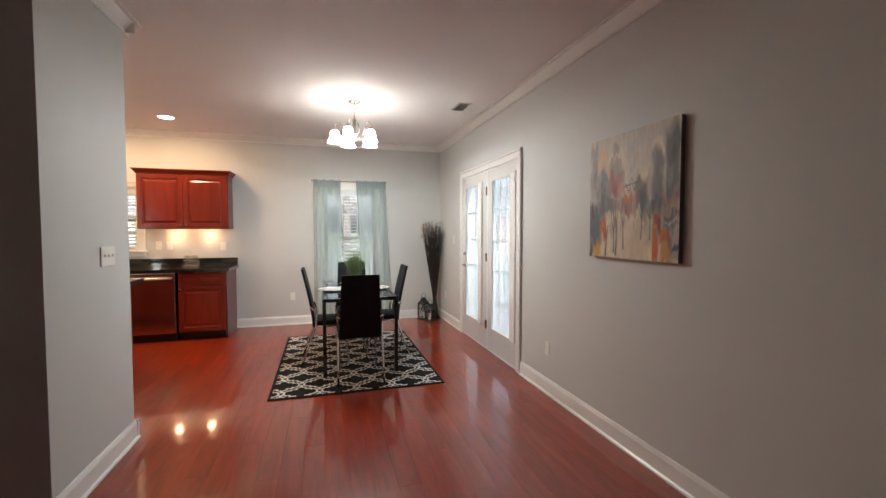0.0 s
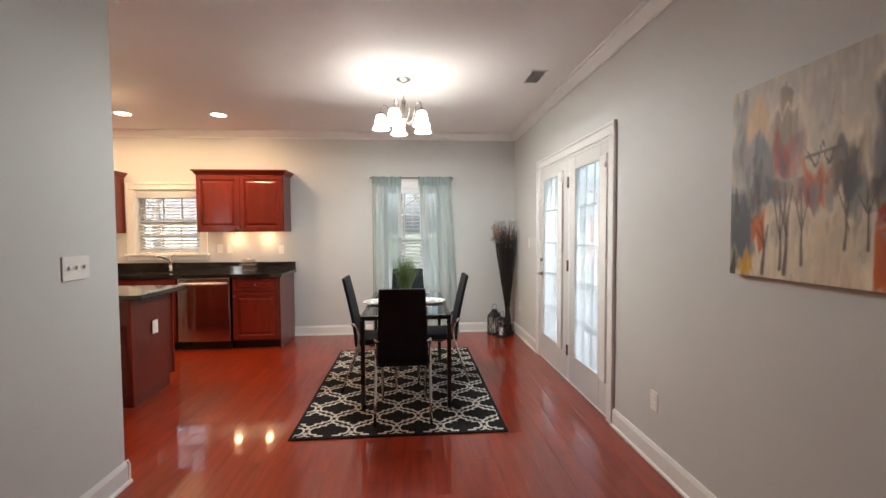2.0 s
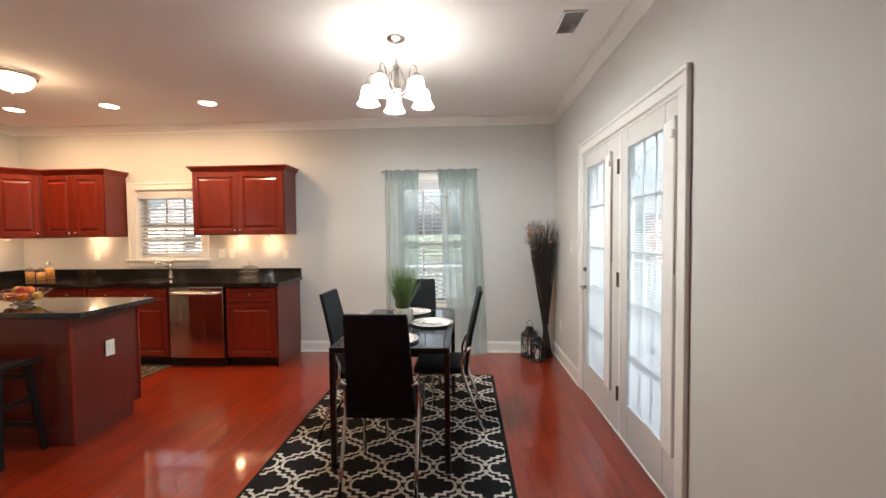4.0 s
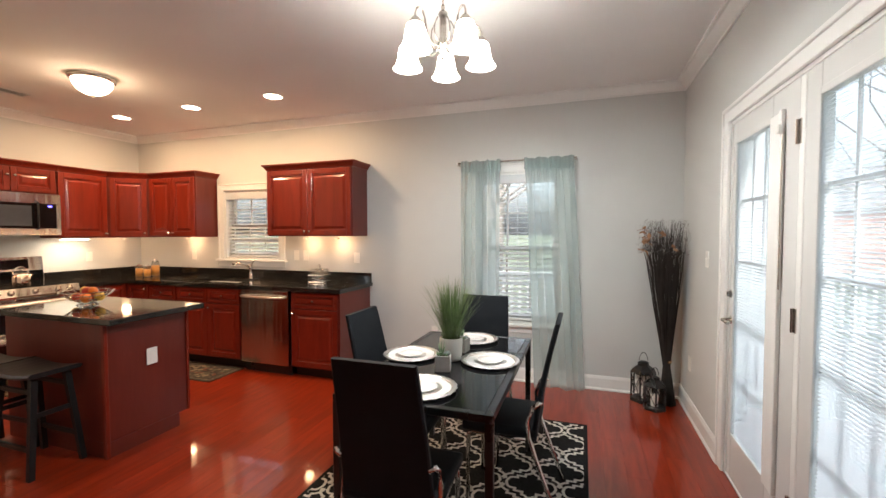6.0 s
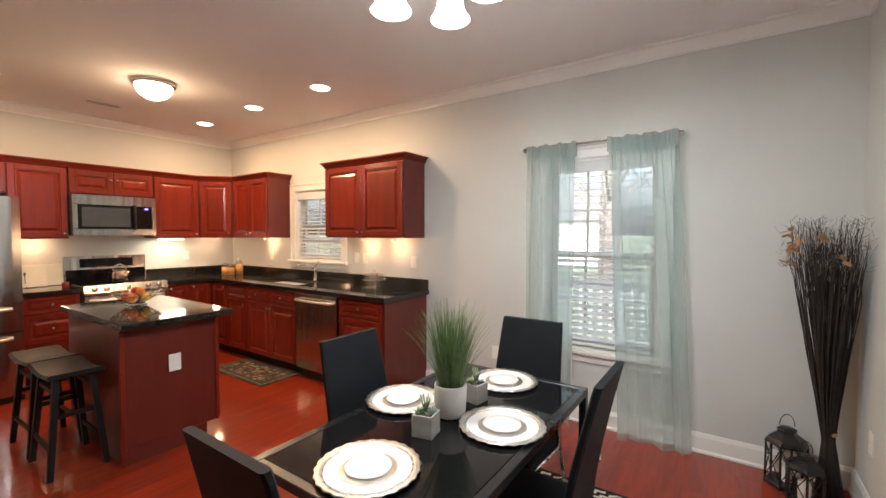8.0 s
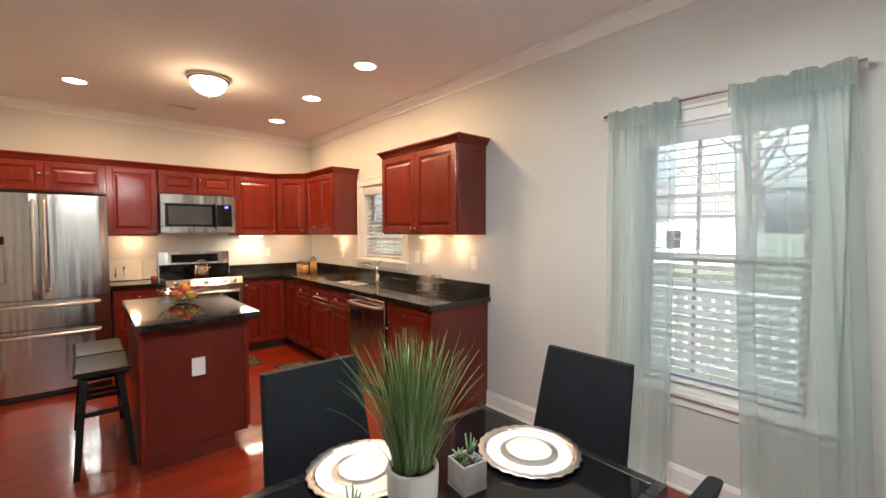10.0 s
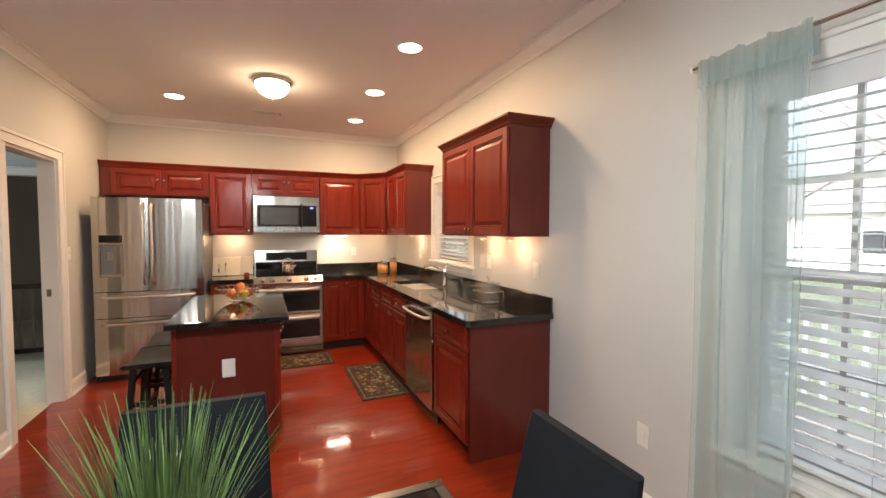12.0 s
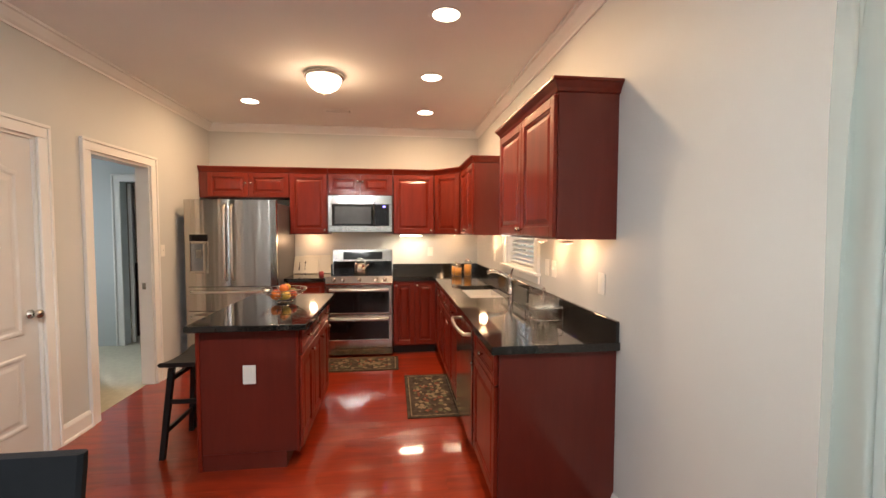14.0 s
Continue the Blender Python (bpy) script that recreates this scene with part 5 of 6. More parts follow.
def grass_pot():
    p = thing("potted_grass", 3.975, 6.615, TZ, 0, "tall artificial green grass in a round white textured pot", "plant")
    part("pot", lathe(B(), [(0.050, 0.0), (0.058, 0.004), (0.062, 0.06), (0.064, 0.118), (0.061, 0.125), (0.055, 0.122), (0.054, 0.10), (0.0, 0.10)], 32), "potwhite", p, smooth=True)
    part("soil", lathe(B(), [(0.0, 0.108), (0.053, 0.108)], 20), "soil", p)
    rnd = random.Random(4)
    b = B()
    for i in range(300):
        a = rnd.uniform(0, 2 * math.pi)
        r0 = 0.045 * math.sqrt(rnd.random())
        lean = rnd.uniform(0.01, 0.15) * (0.7 + r0 / 0.045 * 0.45)
        h = rnd.uniform(0.24, 0.365)
        w = rnd.uniform(0.0024, 0.0042)
        aa = a + rnd.uniform(-0.5, 0.5)
        side = Vector((-math.sin(aa), math.cos(aa), 0))
        prev = None
        for k in range(6):
            t = k / 5
            pos = Vector((r0 * math.cos(a), r0 * math.sin(a), 0.105)) + Vector((math.cos(aa) * lean * t ** 1.3, math.sin(aa) * lean * t ** 1.3, h * t - 0.06 * lean / 0.19 * t ** 3))
            ww = w * (1 - t * 0.9)
            nrm = Vector((math.cos(aa), math.sin(aa), 0)) * ww * 0.4
            ring = [b.verts.new(pos - side * ww), b.verts.new(pos + side * ww), b.verts.new(pos + nrm)]
            if prev:
                for q in range(3):
                    b.faces.new((prev[q], prev[(q + 1) % 3], ring[(q + 1) % 3], ring[q]))
            prev = ring
    part("grass_blades", b, "grass", p, "slender green blades", kind="stuff")


grass_pot()


def succulent(x, y, rz, seed, kind):
    p = thing("potted_succulent", x, y, TZ, rz, "small green succulents in a square grey concrete pot", "plant", "succulents on the table")
    b = B()
    h, s, t = 0.078, 0.038, 0.006
    box(b, -s, s, -s, s, 0, 0.01)
    for a0, a1, b0, b1 in ((-s, s, -s, -s + t), (-s, s, s - t, s), (-s, -s + t, -s + t, s - t), (s - t, s, -s + t, s - t)):
        box(b, a0, a1, b0, b1, 0.0101, h, 0.0015)
    part("pot", b, "concrete", p)
    part("soil", box(B(), -s + t, s - t, -s + t, s - t, 0.06, 0.068), "soil", p)
    rnd = random.Random(seed)
    for cx, cy, r, n, mat in ((-0.018, -0.012, 0.030, 16, "succ"), (0.018, 0.012, 0.026, 14, "succg"), (0.016, -0.020, 0.018, 10, "succ")):
        b = B()
        for i in range(n):
            a = i * 2.4
            tilt = 0.25 + 0.9 * i / n
            l = r * (0.55 + 0.5 * i / n)
            d = Vector((math.cos(a) * math.sin(tilt), math.sin(a) * math.sin(tilt), math.cos(tilt)))
            base = Vector((cx, cy, 0.070 + rnd.uniform(0, 0.008)))
            tube(b, [base, base + d * l * 0.5, base + d * l * 0.85, base + d * l], r * 0.13, 5, r * 0.05)
        part("rosette", b, mat, p, smooth=True)
    b = B()
    for i in range(7):
        a = 2.4 * i
        tube(b, [(-0.01, 0.018, 0.066), (-0.01 + 0.012 * math.cos(a), 0.018 + 0.012 * math.sin(a), 0.10), (-0.01 + 0.018 * math.cos(a), 0.018 + 0.018 * math.sin(a), 0.118 + 0.012 * (i % 3))], 0.004, 5, 0.0015)
    part("stem", b, "succ", p, smooth=True)


succulent(3.99, 6.435, 12, 5, 0)
succulent(3.985, 6.79, -8, 9, 1)


# ---- curtain ----
def curtain_panel(x0t, x1t, x0b, x1b, seed, name="curtain"):
    rnd = random.Random(seed)
    c = thing(name, 0, 0, 0, 0, "sheer pale aqua curtain panel hanging to the floor", "curtain", "curtains at the dining window")
    b = B()
    n, m = 176, 26
    ph = [rnd.uniform(0, 6.28) for _ in range(4)]
    rows = []
    for j in range(m + 1):
        t = j / m
        z = 2.125 - t * 2.118
        row = []
        for i in range(n + 1):
            u = i / n
            k = min(1.0, t * 5)
            x = (x0t + (x1t - x0t) * u) * (1 - t) + (x0b + (x1b - x0b) * u) * t
            amp = 0.009 + 0.019 * k + 0.008 * t
            th = u * 25 + ph[0] + 1.1 * math.sin(u * 5 + ph[1]) + 0.5 * math.sin(t * 2.5 + u * 4)
            y = amp * (math.sin(th) + 0.35 * math.sin(u * 17 + ph[1] + t * 1.2)) + 0.006 * math.sin(u * 120 + ph[2]) * max(0.0, 1 - 5 * t)
            x += 0.016 * k * math.sin(2 * th + 0.6) * (0.6 + 0.4 * math.sin(u * 9 + ph[3]))
            if t > 0.95:
                y -= 0.05 * (t - 0.95) / 0.05 * abs(math.sin(u * 6 + seed))
            row.append(b.verts.new((x, W - 0.085 + y, z)))
        rows.append(row)
    for a, q in zip(rows, rows[1:]):
        for i in range(n):
            b.faces.new((a[i], a[i + 1], q[i + 1], q[i]))
    part("cloth", b, "sheer", c, smooth=True)
    for layer, depth in ((0, -0.109), (1, -0.060)):
        b = B()
        rows = []
        for j in range(6):
            row = []
            for i in range(n + 1):
                u = i / n
                sag = 0.006 * math.sin(u * 21 + ph[1]) + 0.004 * math.sin(u * 47 + ph[3])
                gather = 0.008 * math.sin(u * 70 + ph[2] + layer) * (0.6 + 0.4 * math.sin(u * 11 + ph[0]))
                row.append(b.verts.new((x0t + (x1t - x0t) * u + 0.004 * math.sin(u * 140 + layer), W + depth + gather, 2.142 + sag * (1 - j / 5) - 0.021 * j)))
            rows.append(row)
        for a, q in zip(rows, rows[1:]):
            for i in range(n):
                b.faces.new((a[i], a[i + 1], q[i + 1], q[i]))
        part("rod_pocket", b, "sheer", c, "doubled gathered heading", smooth=True)


curtain_panel(3.515, 3.90, 3.50, 3.90, 2)
curtain_panel(4.13, 4.57, 4.22, 4.69, 7)
rod = thing("curtain_rod", 4.03, W - 0.085, 2.13, 0, "thin grey metal curtain rod above the dining window", "curtain rod")
part("rod", tube(B(), [(-0.55, 0, 0), (0.57, 0, 0)], 0.008, 8), "nickel", rod, smooth=True)
for s in (-1, 1):
    part("bracket", box(B(), s * 0.56 - 0.008, s * 0.56 + 0.008, 0.0, 0.084, -0.012, 0.012, 0.002), "trim", rod)


# ---- painting ----
def painting():
    p = thing("canvas_painting", R, 4.135, 1.60, -90, "abstract canvas painting in grey, cream and orange", "painting")
    hw, hh, t = 0.38, 0.39, 0.030
    part("canvas", box(B(), -hw, hw, -t, -0.001, -hh, hh, 0.003), "canvas_side", p, "dark stretched canvas edges")
    n = 150
    u, v = np.meshgrid(np.linspace(0, 1, n), np.linspace(0, 1, n))
    ru = np.random.RandomState(5)

    def cloud(cells_u, cells_v):
        g = ru.rand(cells_v + 2, cells_u + 2)
        x, y = u * cells_u, v * cells_v
        i, j = y.astype(int), x.astype(int)
        fy, fx = y - i, x - j
        fy, fx = fy * fy * (3 - 2 * fy), fx * fx * (3 - 2 * fx)
        return (g[i, j] * (1 - fx) + g[i, j + 1] * fx) * (1 - fy) + (g[i + 1, j] * (1 - fx) + g[i + 1, j + 1] * fx) * fy

    streak, rough = cloud(34, 5), 0.5 * cloud(60, 14) + 0.3 * cloud(16, 8) + 0.2 * cloud(110, 40)
    uu, vv = u + 0.035 * (cloud(40, 9) - 0.5) + 0.02 * (rough - 0.5), v + 0.12 * (streak - 0.5) + 0.04 * (cloud(60, 24) - 0.5)
    col = np.zeros((n, n, 3))
    col[:] = (0.68, 0.61, 0.51)

    def dab(cu, cv, su, sv, color, k=1.0, soft=2.0):
        d = np.maximum(np.abs(uu - cu) / su, np.abs(vv - cv) / sv)
        w = k * np.clip((1.25 - d) * soft, 0, 1)[..., None]
        col[:] = col * (1 - w) + np.array(color) * w
    grey, slate, dark, red, orange, cream, brown, gold, pale = (0.33, 0.32, 0.31), (0.12, 0.135, 0.16), (0.045, 0.035, 0.035), (0.42, 0.06, 0.035), (0.60, 0.15, 0.045), (0.60, 0.51, 0.39), (0.22, 0.15, 0.10), (0.60, 0.36, 0.08), (0.52, 0.50, 0.47)
    dab(0.5, 0.05, 0.5, 0.10, pale, 0.7)
    dab(0.62, 0.20, 0.14, 0.12, pale, 0.6)
    dab(0.16, 0.20, 0.09, 0.10, (0.62, 0.46, 0.30), 0.8)
    dab(0.06, 0.22, 0.05, 0.16, grey, 0.7)
    dab(0.12, 0.42, 0.10, 0.12, grey, 0.8)
    dab(0.21, 0.45, 0.06, 0.12, slate, 0.7)
    dab(0.19, 0.52, 0.03, 0.07, dark, 0.8)
    dab(0.08, 0.73, 0.08, 0.18, slate, 0.95)
    dab(0.05, 0.55, 0.05, 0.05, pale, 0.7)
    dab(0.24, 0.60, 0.07, 0.06, slate, 0.9)
    dab(0.33, 0.27, 0.06, 0.06, brown, 0.6)
    dab(0.34, 0.13, 0.03, 0.05, brown, 0.6)
    dab(0.33, 0.41, 0.06, 0.09, red, 0.95)
    dab(0.42, 0.40, 0.03, 0.10, (0.50, 0.28, 0.23), 0.6)
    dab(0.50, 0.55, 0.055, 0.07, orange, 0.9)
    dab(0.46, 0.60, 0.05, 0.05, red, 0.7)
    dab(0.53, 0.42, 0.07, 0.012, dark, 0.8)
    dab(0.64, 0.50, 0.07, 0.10, brown, 0.85)
    dab(0.65, 0.54, 0.04, 0.06, dark, 0.7)
    dab(0.70, 0.62, 0.04, 0.06, (0.16, 0.20, 0.20), 0.7)
    dab(0.80, 0.40, 0.05, 0.17, slate, 0.85)
    dab(0.80, 0.58, 0.05, 0.08, dark, 0.6)
    dab(0.94, 0.32, 0.07, 0.27, (0.13, 0.125, 0.125), 0.95)
    dab(0.92, 0.58, 0.08, 0.07, (0.30, 0.15, 0.11), 0.7)
    dab(0.93, 0.70, 0.07, 0.05, dark, 0.8)
    dab(0.93, 0.71, 0.06, 0.008, pale, 0.9)
    dab(0.95, 0.86, 0.06, 0.12, grey, 0.8)
    dab(0.96, 0.90, 0.04, 0.02, (0.05, 0.09, 0.16), 0.9)
    dab(0.80, 0.70, 0.04, 0.06, red, 0.95)
    dab(0.87, 0.80, 0.05, 0.05, orange, 0.9)
    dab(0.78, 0.90, 0.025, 0.14, orange, 0.9)
    dab(0.88, 0.94, 0.04, 0.10, (0.58, 0.30, 0.12), 0.8)
    dab(0.19, 0.76, 0.04, 0.08, orange, 0.85)
    dab(0.11, 0.95, 0.04, 0.05, gold, 0.9)
    dab(0.02, 0.96, 0.03, 0.05, dark, 0.9)
    dab(0.60, 0.85, 0.10, 0.14, cream, 0.5)
    dab(0.33, 0.58, 0.07, 0.06, brown, 0.6)
    rb = random.Random(8)
    for _ in range(150):
        cu, cv = rb.uniform(0.02, 0.98), rb.gauss(0.52, 0.16)
        here = col[min(n - 1, max(0, int(cv * n))), min(n - 1, int(cu * n))]
        tone = rb.choice((slate, grey, dark, brown, (0.34, 0.30, 0.29)))
        shade_k = 0.55 if here.mean() < 0.40 else 0.16
        dab(cu, cv, rb.uniform(0.006, 0.018), rb.uniform(0.02, 0.07), tone, shade_k)

    def stroke(u0, v0, u1, v1, w, k=0.85):
        du, dv = u1 - u0, v1 - v0
        q = np.clip(((u - u0) * du + (v - v0) * dv) / (du * du + dv * dv), 0, 1)
        d = np.hypot(u - u0 - q * du + 0.003 * np.sin(v * 22 + u0 * 50), v - v0 - q * dv) / (w * (1.25 - 0.5 * q))
        m = (np.clip(1.5 - d, 0, 1) * k)[..., None]
        col[:] = col * (1 - m) + np.array((0.075, 0.05, 0.045)) * m

    for cu, foot, fork, top, w in ((0.225, 0.98, 0.84, 0.70, 0.009), (0.325, 0.95, 0.80, 0.55, 0.007), (0.355, 0.97, 0.78, 0.52, 0.009), (0.44, 0.92, 0.76, 0.55, 0.006), (0.64, 0.84, 0.70, 0.50, 0.005), (0.73, 0.84, 0.70, 0.56, 0.005), (0.19, 0.62, 0.54, 0.40, 0.006)):
        stroke(cu, foot, cu + 0.005, fork, w)
        for side in (-0.045, -0.012, 0.03):
            stroke(cu + 0.005, fork, cu + side, top + abs(side), w * 0.6, 0.7)
    stroke(0.46, 0.425, 0.62, 0.40, 0.006, 0.8)
    col *= (0.78 + 0.34 * rough)[..., None]
    col[:] = np.clip((col * 1.5 - 0.5 * col.mean(axis=2, keepdims=True)) * (0.5 + 0.85 * col.mean(axis=2, keepdims=True)), 0.01, 1)
    b = B()
    lay = b.verts.layers.float_color.new("paint")
    vs = []
    for i in range(n):
        for j in range(n):
            w = b.verts.new((-hw + 2 * hw * u[i, j], -t - 0.0006 - 0.0006 * rough[i, j], hh - 2 * hh * v[i, j]))
            w[lay] = (*col[i, j], 1)
            vs.append(w)
    for i in range(n - 1):
        for j in range(n - 1):
            b.faces.new((vs[i * n + j], vs[(i + 1) * n + j], vs[(i + 1) * n + j + 1], vs[i * n + j + 1]))
    part("painted_face", b, "paint", p, "loose vertical strokes of grey, cream and orange", smooth=True)


painting()


# ---- floor vase and lanterns ----
def twig_bundle():
    v = thing("twig_arrangement", 5.345, 8.335, 0, 0, "tall tied bundle of dark dried twigs with tan pods", "decoration")
    rnd = random.Random(21)
    b = B()
    for i in range(190):
        a = rnd.uniform(0, 2 * math.pi)
        q = math.sqrt(rnd.random())
        h = rnd.uniform(1.32, 1.55)
        tw = 0.5

        def p(t):
            z = h * t
            if z < 0.36:
                r = 0.062 - 0.040 * z / 0.36
            else:
                k = (z - 0.36) / 1.2
                r = 0.022 + 0.170 * k ** 0.9
            x = q * r * math.cos(a + tw * t) - 0.045 * t
            y = q * r * math.sin(a + tw * t)
            return (min(x + rnd.uniform(-1, 1) * 0.014 * t ** 3, 0.118), min(y + rnd.uniform(-1, 1) * 0.014 * t ** 3, 0.15), z)
        tube(b, [p(t) for t in (0, 0.12, 0.24, 0.4, 0.6, 0.8, 0.86, 0.91, 0.96, 1.0)], 0.0040, 4, 0.0008)
    part("twig_spray", b, "twig", v, "dark thin twigs", kind="stuff")
    b = B()
    for i in range(420):
        a, q = rnd.uniform(0, 2 * math.pi), math.sqrt(rnd.uniform(0.05, 1.1))
        x, y, z = min(q * 0.195 * math.cos(a) - 0.045, 0.112), min(q * 0.195 * math.sin(a), 0.14), rnd.uniform(1.26, 1.54)
        d = Vector((rnd.uniform(-1, 1), rnd.uniform(-1, 1), rnd.uniform(0.2, 1))).normalized() * rnd.uniform(0.025, 0.055)
        tube(b, [(x, y, z), Vector((x, y, z)) + d], 0.0012, 3, 0.0006)
    part("brush_tip", b, "tip", v, "fine dark brush tips", kind="stuff")
    for i in range(12):
        a = rnd.uniform(2.6, 5.2)
        x, y, z = 0.17 * math.cos(a) - 0.045, 0.17 * math.sin(a), rnd.uniform(1.28, 1.48)
        b = B()
        for k in range(3):
            d = Vector((rnd.uniform(-1, 1), rnd.uniform(-1, 1), rnd.uniform(-0.6, 0.6))).normalized()
            s = d.cross(Vector((0, 0, 1))).normalized() * 0.017
            o = Vector((x, y, z))
            f = [b.verts.new(u) for u in (o, o + d * 0.02 + s, o + d * 0.05, o + d * 0.02 - s)]
            g = [b.verts.new(u.co + Vector((0, 0, 0.0025))) for u in f]
            b.faces.new(f)
            b.faces.new(g)
            for e in range(4):
                b.faces.new((f[e], f[(e + 1) % 4], g[(e + 1) % 4], g[e]))
        part("seed_pod", b, "podleaf", v, "tan dried pod")
    part("tie", lathe(B(), [(0.026, 0.352), (0.029, 0.354), (0.029, 0.372), (0.026, 0.374)], 16, closed=True), "brass", v, "tan cord tie")


twig_bundle()


def lantern(x, y, rz, w, h, label):
    l = thing("lantern", x, y, 0, rz, label, "lantern", "floor lanterns")
    r = w / 2
    n = 6

    def ring(rr, z0, z1, bev=0):
        return lathe(B(), [(rr, z0), (rr, z1)], n)
    part("base", lathe(B(), [(r, 0.0), (r, 0.018), (r * 0.93, 0.026)], n), "blackmetal", l)
    part("top_plate", lathe(B(), [(r * 0.95, h * 0.70), (r, h * 0.71), (r, h * 0.735)], n), "blackmetal", l)
    part("roof", lathe(B(), [(r * 0.97, h * 0.7355), (r * 0.85, h * 0.80), (r * 0.45, h * 0.89), (r * 0.42, h * 0.93), (r * 0.48, h * 0.95), (r * 0.3, h * 0.985), (0.0, h)], n), "blackmetal", l)
    for i in range(n):
        a, a2 = 2 * math.pi * i / n, 2 * math.pi * (i + 1) / n
        p0, p1 = (0.93 * r * math.cos(a), 0.93 * r * math.sin(a)), (0.93 * r * math.cos(a2), 0.93 * r * math.sin(a2))
        part("post", tube(B(), [(*p0, 0.024), (*p0, h * 0.705)], 0.006, 6), "blackmetal", l)
        b = B()
        z0, z1 = 0.04, h * 0.68
        tube(b, [(*p0, z0), (*p1, z1)], 0.0028, 5)
        tube(b, [(*p1, z0), (*p0, z1)], 0.0028, 5)
        part("lattice", b, "blackmetal", l, "crossed wire side")
    pts = []
    for i in range(13):
        a = math.pi * i / 12
        pts.append((0.035 * math.cos(a), 0, h + 0.005 + 0.065 * math.sin(a)))
    part("handle", tube(B(), pts, 0.0028, 6), "blackmetal", l)
    part("candle", lathe(B(), [(0.030, 0.027), (0.030, 0.12), (0.0, 0.122)], 16), "white", l, "white candle")


lantern(5.16, 8.36, 10, 0.21, 0.345, "large black metal lantern with glass sides and a ring handle")
lantern(5.225, 8.20, 30, 0.18, 0.27, "small black metal lantern with crossed wire sides")


# ---- stools ----
def stool():
    s = thing("bar_stool", 1.42, 6.075, 0, 0, "black wooden saddle-seat bar stool beside the island", "stool", "stools at the island")
    b = B()
    prev = None
    for i in range(9):
        u = i / 8 * 2 - 1
        x, dz = u * 0.215, 0.022 * u * u
        ring = [b.verts.new(v) for v in ((x, -0.125, 0.575 + dz), (x, 0.125, 0.575 + dz), (x, 0.14, 0.590 + dz), (x, 0.125, 0.603 + dz), (x, -0.125, 0.603 + dz), (x, -0.14, 0.590 + dz))]
        if prev:
            for k in range(6):
                b.faces.new((prev[k], prev[(k + 1) % 6], ring[(k + 1) % 6], ring[k]))
        else:
            b.faces.new(ring)
        prev = ring
    b.faces.new(prev)
    part("seat", b, "blackwood", s)
    feet = {}
    for sx in (-1, 1):
        for sy in (-1, 1):
            top, bot = Vector((sx * 0.15, sy * 0.085, 0.578)), Vector((sx * 0.195, sy * 0.135, 0.0))
            b = B()
            vs = []
            for p, k in ((bot, 0.015), (top, 0.017)):
                vs.append([b.verts.new((p.x + dx * k, p.y + dy * k, p.z)) for dx, dy in ((-1, -1), (1, -1), (1, 1), (-1, 1))])
            for k in range(4):
                b.faces.new((vs[0][k], vs[0][(k + 1) % 4], vs[1][(k + 1) % 4], vs[1][k]))
            b.faces.new(vs[0])
            b.faces.new(vs[1])
            part("leg", b, "blackwood", s)
            feet[sx, sy] = (top, bot)

    def at(sx, sy, z):
        t, o = feet[sx, sy]
        return o + (t - o) * z / 0.578
    for z, pairs in ((0.17, (((-1, -1), (1, -1)), ((-1, 1), (1, 1)))), (0.36, (((-1, -1), (-1, 1)), ((1, -1), (1, 1)))), (0.50, (((-1, -1), (1, -1)), ((-1, 1), (1, 1))))):
        for p, q in pairs:
            a, c = at(*p, z), at(*q, z)
            b = B()
            if abs(a.x - c.x) > 0.1:
                box(b, a.x, c.x, a.y - 0.009, a.y + 0.009, z - 0.014, z + 0.014, 0.002)
            else:
                box(b, a.x - 0.009, a.x + 0.009, a.y, c.y, z - 0.014, z + 0.014, 0.002)
            part("rung", b, "blackwood", s)
    return s


st = stool()
copy_thing(st, pose(0.965, 6.07, 0, 0, 0, 2))


# ---- kitchen things ----
def blob(bm, x, y, z, r, n=12, sz=1.0):
    prof = [(r * math.sin(math.pi * i / 8), r * sz * (1 - math.cos(math.pi * i / 8))) for i in range(9)]
    prof[0], prof[-1] = (0.0, 0.0), (0.0, 2 * r * sz)
    return lathe(bm, prof, n, x, y, z)


